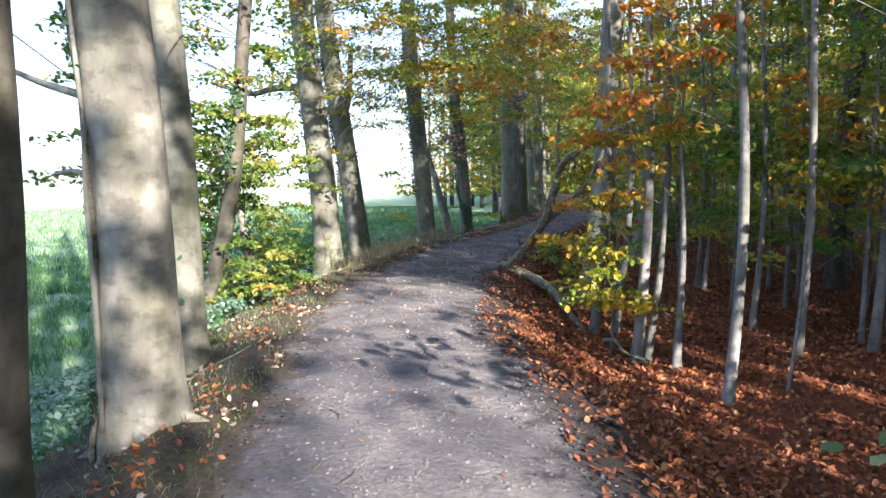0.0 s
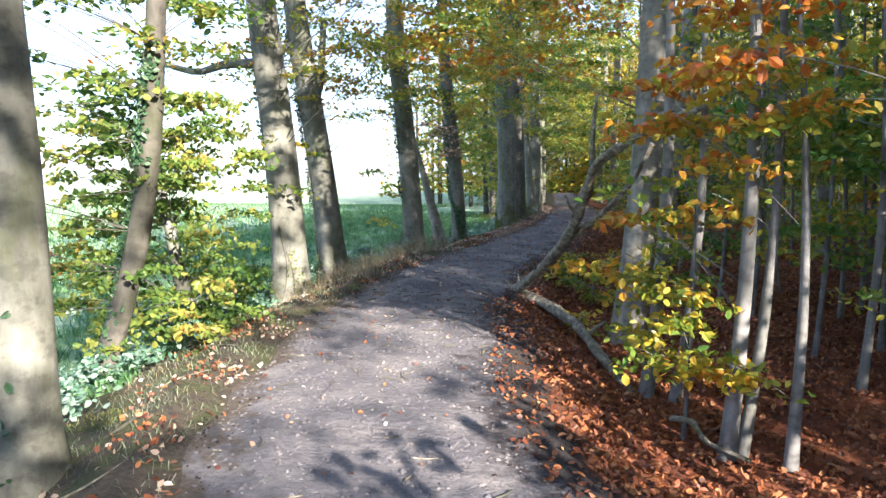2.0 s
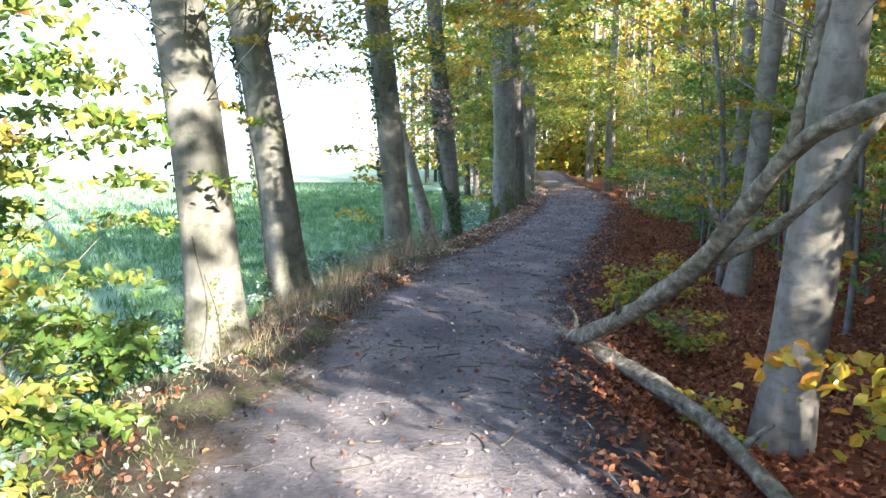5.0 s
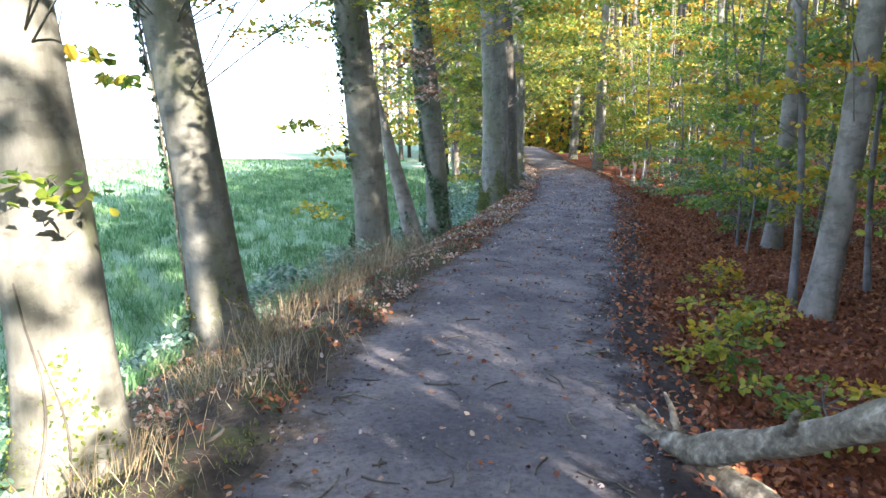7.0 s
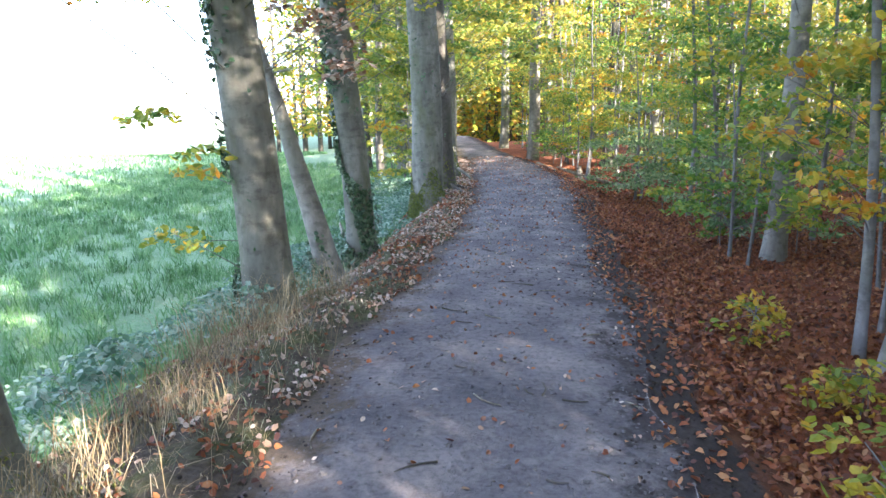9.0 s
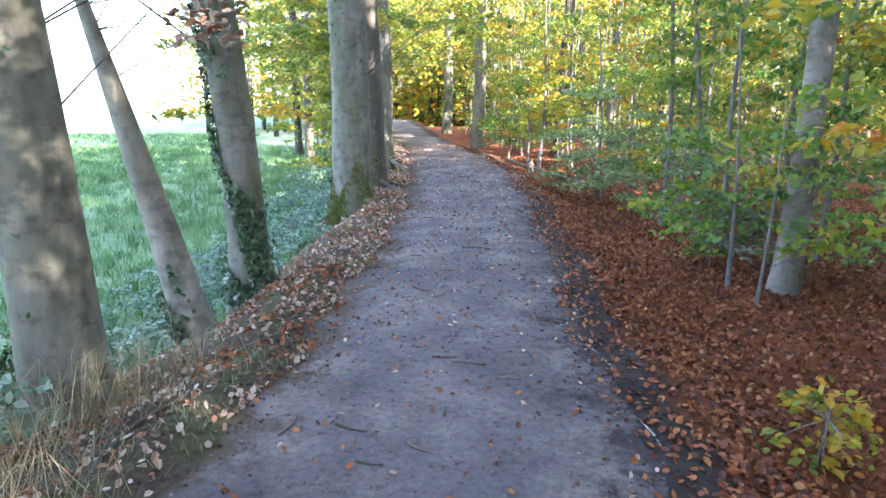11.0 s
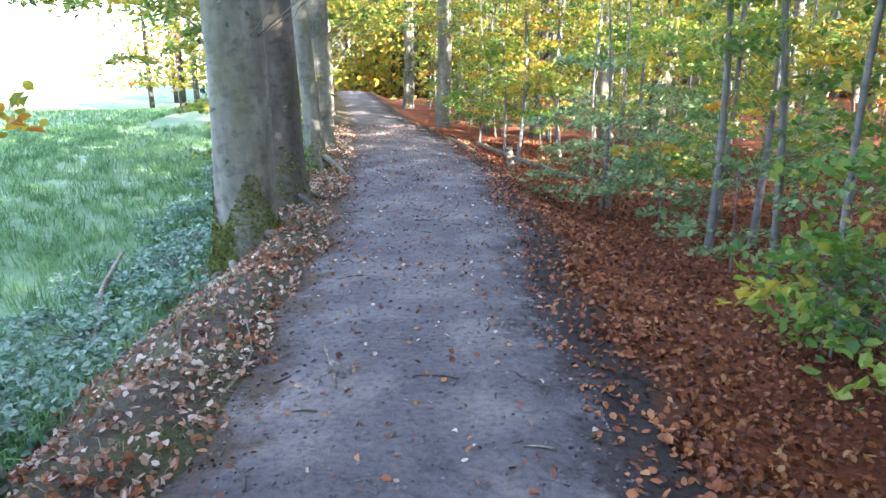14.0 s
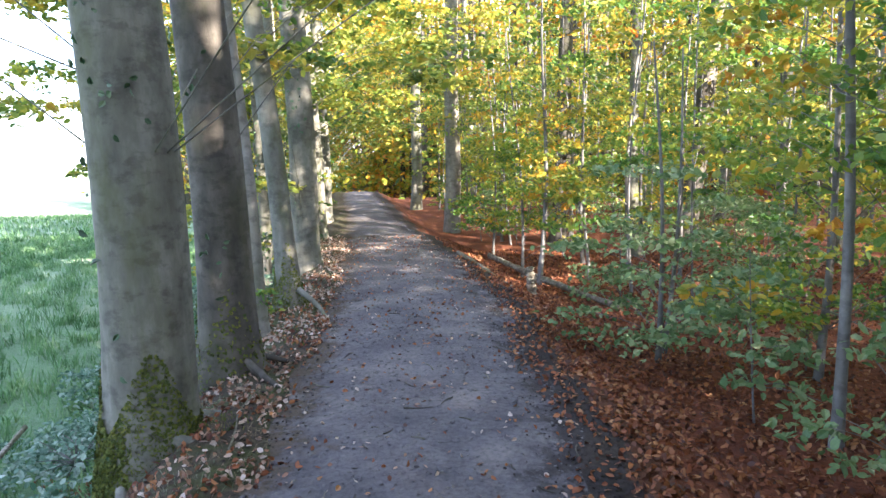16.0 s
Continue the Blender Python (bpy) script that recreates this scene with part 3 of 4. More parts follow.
tree("young_tree", (-1.18, 25.6), 0.15, (-0.05, 0.0), 9, M_BEECH_PALE, "slim pale stem with leafy shoots at its foot", boughs(8, 0.3, 1.6, 3.4, 8, 0.6, 100) + boughs(6, 0.1, 0.3, 0.2, 0.6, 0.2, 30), M_GREEN, group=RIM)
tree("beech_tree", (-1.02, 26.4), 0.24, (-0.085, 0.0), 12, M_BEECH, "slim beech bent over a mossy root", boughs(20, 0.5, 3, 3.8, 11, 0.9, 120), M_GREEN, 0, [([(0.1, -0.1, 0.2), (0.35, -0.3, 0.05), (0.5, -0.6, -0.08)], 0.035, 0.015)], flare=0.8, group=RIM, roots=6, moss=1800)
for px, py, pd in ((-1.27, 29.1, 0.42), (-1.55, 32.8, 0.32), (-1.85, 36.2, 0.36), (-2.5, 40.5, 0.34), (-3.3, 46, 0.4), (-4.1, 52, 0.4), (-2.2, 30.6, 0.2)):
    tree("beech_tree", (px, py), pd, (rng.uniform(-0.03, 0.02), 0), 14, M_BEECH, "grey beech in the row beyond the bend", boughs(44, 0.5, 3.6, 2.2, 8.5, 1.0, 170) + boughs(30, 0.4, 2.2, 0.3, 3.0, 0.55, 70), M_OLIVE, 160, group=RIM, size=0.12)

WOOD = "trees of the wood beside the path"
tree("beech_tree", (2.0, 11.45), 0.34, (0.075, 0.02), 15, M_BEECH_PALE, "smooth pale beech at the foot of the bank", boughs(16, 0.8, 3.5, 4.5, 12, 0.9, 120) + boughs(20, 0.4, 2.2, 2.9, 4.6, 0.65, 100), M_ORANGE, 0, flare=0.25, group=WOOD)
tree("beech_tree", (2.58, 16.05), 0.27, (0.095, 0.03), 14, M_BEECH_PALE, "pale beech leaning into the wood", boughs(30, 0.6, 3.2, 2.6, 12, 0.8, 110), M_YELLOW, 0, flare=0.3, group=WOOD)
tree("beech_tree", (3.16, 19.7), 0.25, (0.05, 0.03), 14, M_BEECH_PALE, "pale beech with a dark damp foot", boughs(30, 0.6, 3.2, 1.5, 11, 0.7, 110), M_GREEN, 0, flare=0.3, group=WOOD)
tree("beech_tree", (1.38, 36.6), 0.42, (0.02, 0), 16, M_BEECH_PALE, "straight pale beech where the path bends", boughs(30, 0.5, 4, 3.5, 13, 1.0, 110), M_YELLOW, 0, flare=0.2, group=WOOD, size=0.1)
tree("beech_tree", (0.52, 44.6), 0.42, (0.03, 0), 16, M_BEECH, "straight grey beech where the path bends", boughs(30, 0.5, 4, 3.5, 13, 1.0, 110), M_YELLOW, 0, flare=0.2, group=WOOD, size=0.1)
tree("beech_tree", (6.9, 35), 0.5, (0.14, 0), 15, M_BARK_DARK, "dark trunk leaning deep in the wood", boughs(20, 0.5, 4, 4, 13, 1.0, 100), M_YELLOW, 0, group=WOOD, size=0.1)
tree("beech_tree", (3.6, 34.0), 0.36, (0.05, 0), 15, M_BARK_DARK, "dark trunk among saplings in the wood", boughs(20, 0.5, 4, 3, 13, 1.0, 100), M_GREEN, 0, group=WOOD, size=0.1)

# Saplings beside the path: x, y, thickness, lean, height, leaf, sprays and their heights.
YOUNG = "slim saplings beside the path"
for sx, sy, sd, lx, sh, leaf, ns, z0, z1, sr in (
        (2.62, 8.50, 0.10, 0.025, 5.5, M_ORANGE, 26, 1.5, 3.2, 0.45), (2.72, 8.56, 0.075, 0.05, 4.5, M_YELLOW, 16, 0.9, 2.9, 0.4), (2.98, 8.42, 0.075, -0.03, 3.2, M_YELLOW, 14, 0.7, 2.6, 0.4),
        (3.30, 7.32, 0.085, 0.0, 6.0, M_ORANGE, 20, 1.9, 3.4, 0.5), (4.13, 9.05, 0.09, 0.012, 6.0, M_YELLOW, 18, 1.3, 3.4, 0.5), (4.87, 9.35, 0.10, 0.012, 6.5, M_ORANGE, 18, 1.3, 3.4, 0.5),
        (3.88, 10.15, 0.075, 0.012, 5.0, M_GREEN, 18, 0.9, 3.2, 0.5), (3.82, 7.85, 0.03, 0.03, 1.6, M_ORANGE, 3, 0.9, 1.5, 0.2), (2.16, 9.66, 0.11, 0.04, 5.0, M_YELLOW, 9, 0.6, 1.3, 0.35),
        (2.38, 9.58, 0.085, 0.05, 4.2, M_YELLOW, 9, 0.4, 1.2, 0.35), (2.44, 16.35, 0.08, -0.06, 5.5, M_YELLOW, 9, 1.2, 3.2, 0.42), (2.95, 17.0, 0.05, 0.0, 4.0, M_GREEN, 9, 0.9, 2.8, 0.42),
        (3.14, 23.15, 0.08, -0.02, 6.0, M_YELLOW, 16, 1.9, 3.6, 0.5), (3.30, 22.25, 0.07, -0.09, 5.0, M_GREEN, 16, 1.3, 3.2, 0.5), (2.74, 19.95, 0.045, -0.06, 2.4, M_GREEN, 10, 0.5, 1.6, 0.35),
        (2.72, 19.3, 0.035, 0.02, 1.9, M_GREEN, 8, 0.5, 1.5, 0.35), (2.68, 25.2, 0.055, -0.03, 3.0, M_FROST, 15, 0.35, 1.6, 0.4), (2.85, 25.5, 0.05, 0.05, 3.0, M_FROST, 13, 0.4, 1.9, 0.38),
        (2.28, 29.2, 0.075, 0.03, 5.0, M_YELLOW, 18, 1.0, 3.6, 0.5), (2.15, 30.0, 0.05, -0.05, 4.0, M_GREEN, 14, 0.6, 2.6, 0.45), (2.5, 30.4, 0.05, 0.05, 4.0, M_YELLOW, 14, 0.9, 3.0, 0.45),
        (3.6, 12.9, 0.07, 0.02, 5.0, M_YELLOW, 13, 0.9, 3.0, 0.5), (3.3, 14.3, 0.06, -0.02, 4.5, M_GREEN, 12, 0.7, 2.8, 0.5), (5.4, 7.4, 0.08, 0.02, 6, M_ORANGE, 16, 1.5, 3.4, 0.5), (4.4, 6.6, 0.06, -0.02, 5, M_ORANGE, 10, 2.2, 3.4, 0.45),
        (4.2, 21.0, 0.07, 0.03, 5, M_GREEN, 22, 0.9, 3.0, 0.5), (3.9, 24.6, 0.07, 0.02, 5, M_GREEN, 22, 0.6, 2.6, 0.5), (1.95, 32.4, 0.05, 0.0, 4, M_GREEN, 16, 0.5, 2.6, 0.45),
        (2.38, 8.78, 0.03, -0.03, 1.7, M_YELLOW, 16, 0.55, 1.25, 0.3)):
    tree("sapling", (sx, sy), sd, (lx, 0.0), sh, M_SAPLING, "slim grey beech sapling with turning leaves", boughs(int(ns * (2.1 if sy < 10 and z0 > 1.2 else 1.5)), 0.15, 0.5 if sy < 10 and z0 < 1 else 0.95, z0, z1, sr, 66), leaf, 0, bend=0.075 if sd < 0.09 else 0.05, flare=0.35, sides=10, category="sapling", size=0.072, twig=0.004, group=YOUNG)

tree("sapling", (2.5, 16.45), 0.04, (-0.05, 0), 3.2, M_SAPLING, "slim sapling with yellow and orange leaves over the bank",
     [(-0.7, -0.1, 2.1, 0.35, 75), (-0.3, -0.3, 2.2, 0.35, 75), (-1.0, 0.1, 2.2, 0.3, 55), (-0.5, -0.2, 1.2, 0.3, 60), (-0.2, -0.4, 1.15, 0.3, 60), (0.1, -0.3, 1.9, 0.3, 55), (-0.9, -0.2, 1.75, 0.25, 40), (0.3, -0.5, 1.4, 0.3, 50), (0.5, 0.0, 2.3, 0.4, 70)],
     M_YELLOW, 0, bend=0.03, sides=8, category="sapling", size=0.075, twig=0.005, group=YOUNG)

# Trees and undergrowth of the wood, in a few shapes.


def tall(k, n, count, size, z0, row, top):
    return tree("beech_tree", (200 + 9 * k, row), rng.uniform(0.2, 0.36), (rng.uniform(-0.05, 0.05), 0), 16, (M_BEECH, M_BARK_DARK, M_BEECH_PALE)[k % 3], "tall beech of the wood, some added unseen for shade",
                boughs(n, 0.4, 2.8, z0 + 0.3 * k, 10.5, 0.85, count), (M_OLIVE, M_GREEN, M_OLIVE, M_YELLOW)[k % 4], 0, high=boughs(top, 0.2, 3.0, 7.0, 15, 1.0, 16), sides=10, size=size, group=WOOD, bend=0.05)


def prototypes():
    dense = [tall(k, 46, 46, 0.15, 2.3, 200, 16) for k in range(4)]
    open_ = [tall(k, 24, 46, 0.13, 3.0, 210, 9) for k in range(4)]
    low = [tree("sapling", (200 + 9 * k, 220), 0.03 + 0.011 * k, (rng.uniform(-0.06, 0.06), 0), 5.2, M_SAPLING, "slim sapling in the undergrowth of the wood",
                boughs(12, 0.15, 1.2, 0.9, 4.8, 0.6, 80), (M_GREEN, M_OLIVE, M_GREEN, M_OLIVE, M_YELLOW)[k % 5], 0, sides=7, size=0.09, category="sapling", group="undergrowth of the wood", bend=0.06, twig=0.005) for k in range(5)]
    seed = [tree("seedling", (200 + 9 * k, 240), 0.018, (rng.uniform(-0.1, 0.1), 0), 1.3, M_SAPLING, "frosted green beech seedling in the litter, some enlarged for shade",
                 boughs(11, 0.08, 0.5, 0.25, 1.2, 0.32, 34), (M_GREEN, M_FROST, M_FROST)[k % 3], 0, sides=6, size=0.075, category="sapling", group="seedlings in the litter", bend=0.03, twig=0.003, flare=0.1) for k in range(3)]
    return dense, open_, low, seed


BIG, OPEN, LOW, SEED = prototypes()
taken = []


def scatter(kinds, count, xr, yr, gap, clear, room=0.5):
    """Copies of the kinds over the wood, apart from one another and from the path."""
    made = tries = 0
    while made < count and tries < count * 30:
        tries += 1
        x, y = rng.uniform(*xr), rng.uniform(*yr)
        if x - right_edge(y) < clear or any((x - a) ** 2 + (y - b) ** 2 < gap**2 for a, b in taken):
            continue
        z = float(ground_z(x, y))
        if any(in_gap((x, y, z + h), room) for h in (0.6, 1.6, 2.6, 3.6, 4.6, 6, 8, 10, 12, 14)):
            continue
        taken.append((x, y))
        src = kinds[made % len(kinds)]
        copy_thing(src, pose(x, y, z, 0, 0, rng.uniform(0, 360)))
        made += 1


scatter(OPEN, 92, (3, 30), (8, 62), 1.5, 3.9, 0.6)
# denser trees behind the start, out of view, added to block the low sun
scatter(BIG, 120, (4, 36), (-34, 9), 1.3, 2.2, 0.9)
scatter(LOW, 125, (2, 16), (11, 50), 0.7, 2.0)
scatter(LOW, 34, (3.5, 13), (9, 19), 0.6, 2.0, 0.05)
scatter(SEED, 70, (1.5, 9), (18, 46), 0.4, 1.5)
scatter(LOW, 60, (4, 22), (-8, 11), 0.8, 2.6)
for x, y, k in ((5.0, 6.7, 0), (6.4, 6.2, 3), (8.6, 4.0, 2), (7.6, 8.6, 3), (10.5, 1.5, 1), (6.8, 15.2, 0), (9.5, 12.4, 1), (6.2, 20.4, 2), (8.4, 18.0, 3), (11.0, -7.6, 1), (14.0, -10.4, 2), (9.0, -8.0, 3), (12.0, -11.5, 0), (6.5, -3.4, 1), (9, 8.7, 2), (12, 5.7, 3), (15, 2.7, 0), (10, 11.8, 1), (13, 8.8, 2), (16, 5.8, 3), (13, 4.4, 0), (16, 1.2, 1), (8.6, 10.6, 3), (12.5, 12.5, 0)):  # trees added mostly unseen to shade the path's start and the leaning beeches
    copy_thing(BIG[k], pose(x, y, float(ground_z(x, y)), 0, 0, 40 * k))
for n in range(16):  # enlarged seedlings added out of view to shade the litter beside the path's start
    x, y = 5.0 + 0.26 * n + rng.uniform(-0.3, 0.3), 5.0 - 0.33 * n + rng.uniform(-0.9, 0.9)
    copy_thing(SEED[n % 3], pose(x, y, float(ground_z(x, y)), 0, 0, rng.uniform(0, 360)) @ Matrix.Scale(1.9, 4))
for n in range(20):  # undergrowth close beside the path beyond the bend
    y = 27.5 + n * 0.9 + rng.uniform(-0.3, 0.3)
    x = float(right_edge(y)) + rng.uniform(1.9, 3.2)
    copy_thing(LOW[n % 5], pose(x, y, float(ground_z(x, y)), 0, 0, rng.uniform(0, 360)))
for n in range(38):  # thicket and trees on the meadow side beyond the bend
    y = rng.uniform(33, 62)
    x = float(left_edge(y)) - rng.uniform(1.0, 2.2 + 0.14 * (y - 30))
    copy_thing(LOW[n % 5] if n % 4 else BIG[n // 4 % 4], pose(x, y, float(ground_z(x, y)), 0, 0, rng.uniform(0, 360)))
for ob in BIG + OPEN + LOW + SEED:
    for o in (*ob.children_recursive, ob):
        bpy.data.objects.remove(o)

# The far wood, behind and round the nearer trees.
far_x, far_y = rng.uniform(-30, 70, 620), rng.uniform(50, 105, 620)
side_x, side_y = rng.uniform(24, 60, 260), rng.uniform(-40, 60, 260)
fx, fy = np.concatenate([far_x, side_x]), np.concatenate([far_y, side_y])
keep = (fx - right_edge(fy) > 2.5) | ((fx < left_edge(fy) - 2) & (fy > 52 - 1.2 * (fx + 4)) & (fx > -20)) | ((fy > 74) & (fx > -9))
fx, fy = fx[keep], fy[keep]
stems = [tube(np.stack([np.full(4, a), np.full(4, b), ground_z(a, b) + np.array((-0.3, 4, 8, 13))], -1), (0.2, 0.17, 0.14, 0.07), 6) for n, (a, b) in enumerate(zip(fx, fy)) if a > right_edge(b) or n % 6 == 0]
tagged(new("far_trunks", quads("far_trunks", *join(stems), M_BARK_DARK, True)), "grey trunks of the far wood", "woods", kind="stuff")
n_far = 150000
k = rng.integers(0, len(fx), n_far)
cloud = np.stack([fx[k] + rng.normal(0, 1.9, n_far), fy[k] + rng.normal(0, 1.9, n_far), -0.5 + 13 * rng.uniform(0, 1, n_far) ** 1.25], -1)
ahead_n = 60000
ahead = np.stack([rng.uniform(-16, 8, ahead_n), rng.uniform(62, 100, ahead_n), -2 + 15 * rng.uniform(0, 1, ahead_n)], -1)
ahead = ahead[(ahead[:, 0] > -4 - 0.3 * (ahead[:, 1] - 58)) & (wave(ahead[:, 0] * 0.3, ahead[:, 2] * 0.3, 1.0) > -0.5)]
behind_n = 60000  # the high far crowns that close the view over the wood
behind = np.stack([rng.uniform(6, 60, behind_n), rng.uniform(44, 80, behind_n), 0.5 + 14 * rng.uniform(0, 1, behind_n) ** 1.7], -1)
behind = behind[behind[:, 0] + 0.9 * behind[:, 1] > 56]
cloud = np.concatenate([cloud, ahead, behind])
tagged(new("far_foliage", quads("far_foliage", *leaves(cloud, 0.4, 0.7), M_YELLOW)), "yellow-green foliage of the far wood", "woods", kind="stuff")

# ---- fallen wood ----
def bough(name, label, arms, mat=None, category="fallen branch"):
    """Fallen wood: arms of (points, thick end, thin end)."""
    root = tagged(new(name), label, category)
    o = np.array(arms[0][0][0], float)
    root.location = o
    for pts, r0, r1 in arms:
        ln = curve_through(np.array(pts) - o, 40)
        part("limb", quads("limb", *tube(ln, np.linspace(r0, r1, 40) * (1 + 0.09 * np.sin(np.arange(40) * 1.9 + r0 * 99) + 0.07 * np.sin(np.arange(40) * 0.83 + r1 * 70)), 16, 0.24, pts[0][1]), mat or M_DEADWOOD, True), root)
    return root


bough("fallen_bough", "forked dead bough lying across the bank, bark flaking", [
    ([(0.58, 12.46, -0.08), (0.74, 12.12, 0.02), (1.06, 11.65, 0.33), (1.38, 11.18, 0.73), (1.56, 10.75, 1.12), (1.68, 10.3, 1.5), (2.05, 9.8, 1.72), (2.6, 9.5, 1.95)], 0.07, 0.03),
    ([(1.38, 11.18, 0.73), (1.72, 10.95, 0.98), (2.0, 10.8, 1.3), (2.2, 10.7, 1.7)], 0.038, 0.02),
    ([(1.66, 10.35, 1.46), (1.66, 10.2, 1.75), (1.7, 10.1, 2.1)], 0.03, 0.012),
    ([(0.66, 12.3, -0.06), (1.05, 11.8, -0.08), (1.5, 11.1, -0.16), (1.75, 10.4, -0.28), (2.06, 9.6, -0.42)], 0.065, 0.04),
    ([(0.8, 12.15, 0.0), (0.84, 12.1, -0.2), (0.86, 12.05, -0.4)], 0.03, 0.02),
    ([(1.0, 11.75, 0.28), (0.97, 11.62, 0.4), (0.96, 11.55, 0.47)], 0.022, 0.013), ([(1.5, 10.9, 0.98), (1.42, 10.8, 1.1), (1.38, 10.76, 1.2)], 0.02, 0.01), ([(1.62, 10.8, -0.2), (1.74, 10.84, -0.1), (1.8, 10.86, -0.06)], 0.02, 0.012),
    ([(0.64, 12.34, -0.03), (0.55, 12.44, 0.03), (0.5, 12.5, 0.06)], 0.03, 0.008), ([(0.7, 12.3, 0.02), (0.68, 12.42, 0.1), (0.66, 12.5, 0.14)], 0.022, 0.006)])
bough("fallen_log", "pale dead branch lying along the path edge", [([(1.1, 30.4, -0.02), (1.5, 28.4, -0.1), (1.85, 27.2, -0.25)], 0.04, 0.03)])
bough("fallen_log", "thin fallen trunk lying on the leaf litter", [([(1.75, 31.5, -0.25), (2.3, 29.2, -0.3), (3.0, 27.3, -0.36)], 0.05, 0.04)])
bough("fallen_log", "mossy dead branch half sunk in the litter", [([(2.3, 5.9, -0.36), (2.6, 5.75, -0.38), (3.0, 5.6, -0.42)], 0.05, 0.04)])
bough("fallen_log", "bleached curved root on the leaf litter", [([(2.3, 8.85, -0.3), (2.42, 8.7, -0.25), (2.5, 8.5, -0.32), (2.75, 8.35, -0.36)], 0.022, 0.012)])
bough("fallen_log", "grey branch lying beside the path", [([(1.0, 13.0, -0.25), (1.15, 12.4, -0.3), (1.3, 11.9, -0.33)], 0.025, 0.018)])
bough("fallen_log", "low dead branch across the meadow bank", [([(-2.3, 22.0, -0.7), (-2.9, 23.6, -0.75), (-3.3, 25.2, -0.8)], 0.035, 0.02)])
stub = bough("tree_stump", "small broken stump with pale wood beside the path", [([(1.98, 28.1, -0.4), (1.96, 28.1, -0.1), (1.94, 28.1, 0.08)], 0.07, 0.05)], M_DEADWOOD, "stump")

twig_z = float(ground_z(-0.2, 20.0)) + 0.012
bough("forked_twig", "pale forked twig lying on the path", [
    ([(-0.3, 20.25, twig_z), (-0.25, 20.05, twig_z + 0.012), (-0.21, 19.88, twig_z), (-0.19, 19.74, twig_z)], 0.009, 0.006),
    ([(-0.24, 20.02, twig_z + 0.01), (-0.17, 19.93, twig_z + 0.02), (-0.15, 19.86, twig_z + 0.01)], 0.006, 0.003),
    ([(-0.22, 19.92, twig_z + 0.005), (-0.27, 19.84, twig_z + 0.012), (-0.28, 19.78, twig_z)], 0.005, 0.003)], M_DEADWOOD, "twig")

# Twigs on the path.
for n in range(210):
    y = rng.uniform(4, 27) if n < 120 else rng.normal(11.0, 1.3)
    q = rng.uniform(0.05, 0.98)
    x = left_edge(y) * (1 - q) + right_edge(y) * q
    a, ln_ = rng.uniform(0, 6.28), (rng.uniform(0.06, 0.26) if n < 120 else rng.uniform(0.05, 0.24))
    p = np.array([(x + s * ln_ * math.cos(a + 0.5 * s), y + s * ln_ * math.sin(a + 0.5 * s)) for s in (-0.5, 0, 0.5)])
    pts = np.column_stack([p, ground_z(p[:, 0], p[:, 1]) + 0.006])
    o = pts[0].copy()
    tw = new("twig", quads("twig", *tube(curve_through(pts - o, 6), np.linspace(0.006, 0.003, 6), 5, 0.1), M_DEADWOOD if n % 3 == 0 else M_BARK_DARK, True))
    tw.location = o
    tagged(tw, "small dry twig lying on the path", "twig", "twigs on the path")

# ---- litter, grass and herbs ----


def strip(n, y0, y1, side, d0, d1, power=1.0):
    """Points on the ground between two distances out from an edge of the path."""
    y = rng.uniform(y0, y1, n)
    d = d0 + (d1 - d0) * rng.uniform(0, 1, n) ** power
    x = left_edge(y) - d if side < 0 else right_edge(y) + d
    return x, y


def stuff(name, arrays, mat, label, category):
    return tagged(new(name, quads(name, *arrays, mat)), label, category, kind="stuff")


px, py = strip(112000, 1, 33, 1, 0.2, 7.0, 1.6)
ragged = px - right_edge(py) > 0.38 + 0.2 * wave(px, py, 2.6) + 0.1 * rng.normal(0, 1, len(px))
px, py = px[ragged], py[ragged]
stuff("leaf_litter", leaves(on_ground(px, py, 0.018) + rng.normal(0, 0.01, (len(px), 1)) * (0, 0, 1), 0.05, 0.85), M_DRYLEAF, "rust-brown fallen beech leaves", "fallen leaves")
px, py = strip(5200, 2, 30, 1, -0.1, 0.6)
stuff("leaf_litter", leaves(on_ground(px, py, 0.012), 0.045, 0.55), M_DRYLEAF, "scattered brown leaves on the dark bank", "fallen leaves")
px, py = strip(22000, 3, 33, -1, 0.0, 1.5, 1.2)
clump = wave(px, py, 1.9) + 0.35 * rng.normal(0, 1, len(px)) > np.where(py < 12, 0.8, np.where(py < 16.5, 0.45, -0.2))
lift = rng.uniform(0.004, 0.03, clump.sum())
stuff("leaf_litter", leaves(on_ground(px[clump], py[clump], lift), 0.043, 0.9), M_PALELEAF, "pale curled leaves on the verge", "fallen leaves")
px, py = strip(14000, 4, 30, -1, -0.05, 1.2)
pocket = wave(px, py, 2.2) + 0.25 * rng.normal(0, 1, len(px)) > np.where(py < 12, 0.6, np.where(py < 17, 0.35, 0.1))
stuff("leaf_litter", leaves(on_ground(px[pocket], py[pocket], rng.uniform(0.004, 0.03, pocket.sum())), 0.045, 0.9), M_DRYLEAF, "pockets of rusty leaves on the verge", "fallen leaves")
px, py = strip(1500, 17, 25, -1, 1.3, 2.4)
pocket = wave(px, py, 1.2) > 0.0
stuff("leaf_litter", leaves(on_ground(px[pocket], py[pocket], 0.03), 0.055, 0.8), M_DRYLEAF, "rusty leaves blown into a hollow of the bank", "fallen leaves")
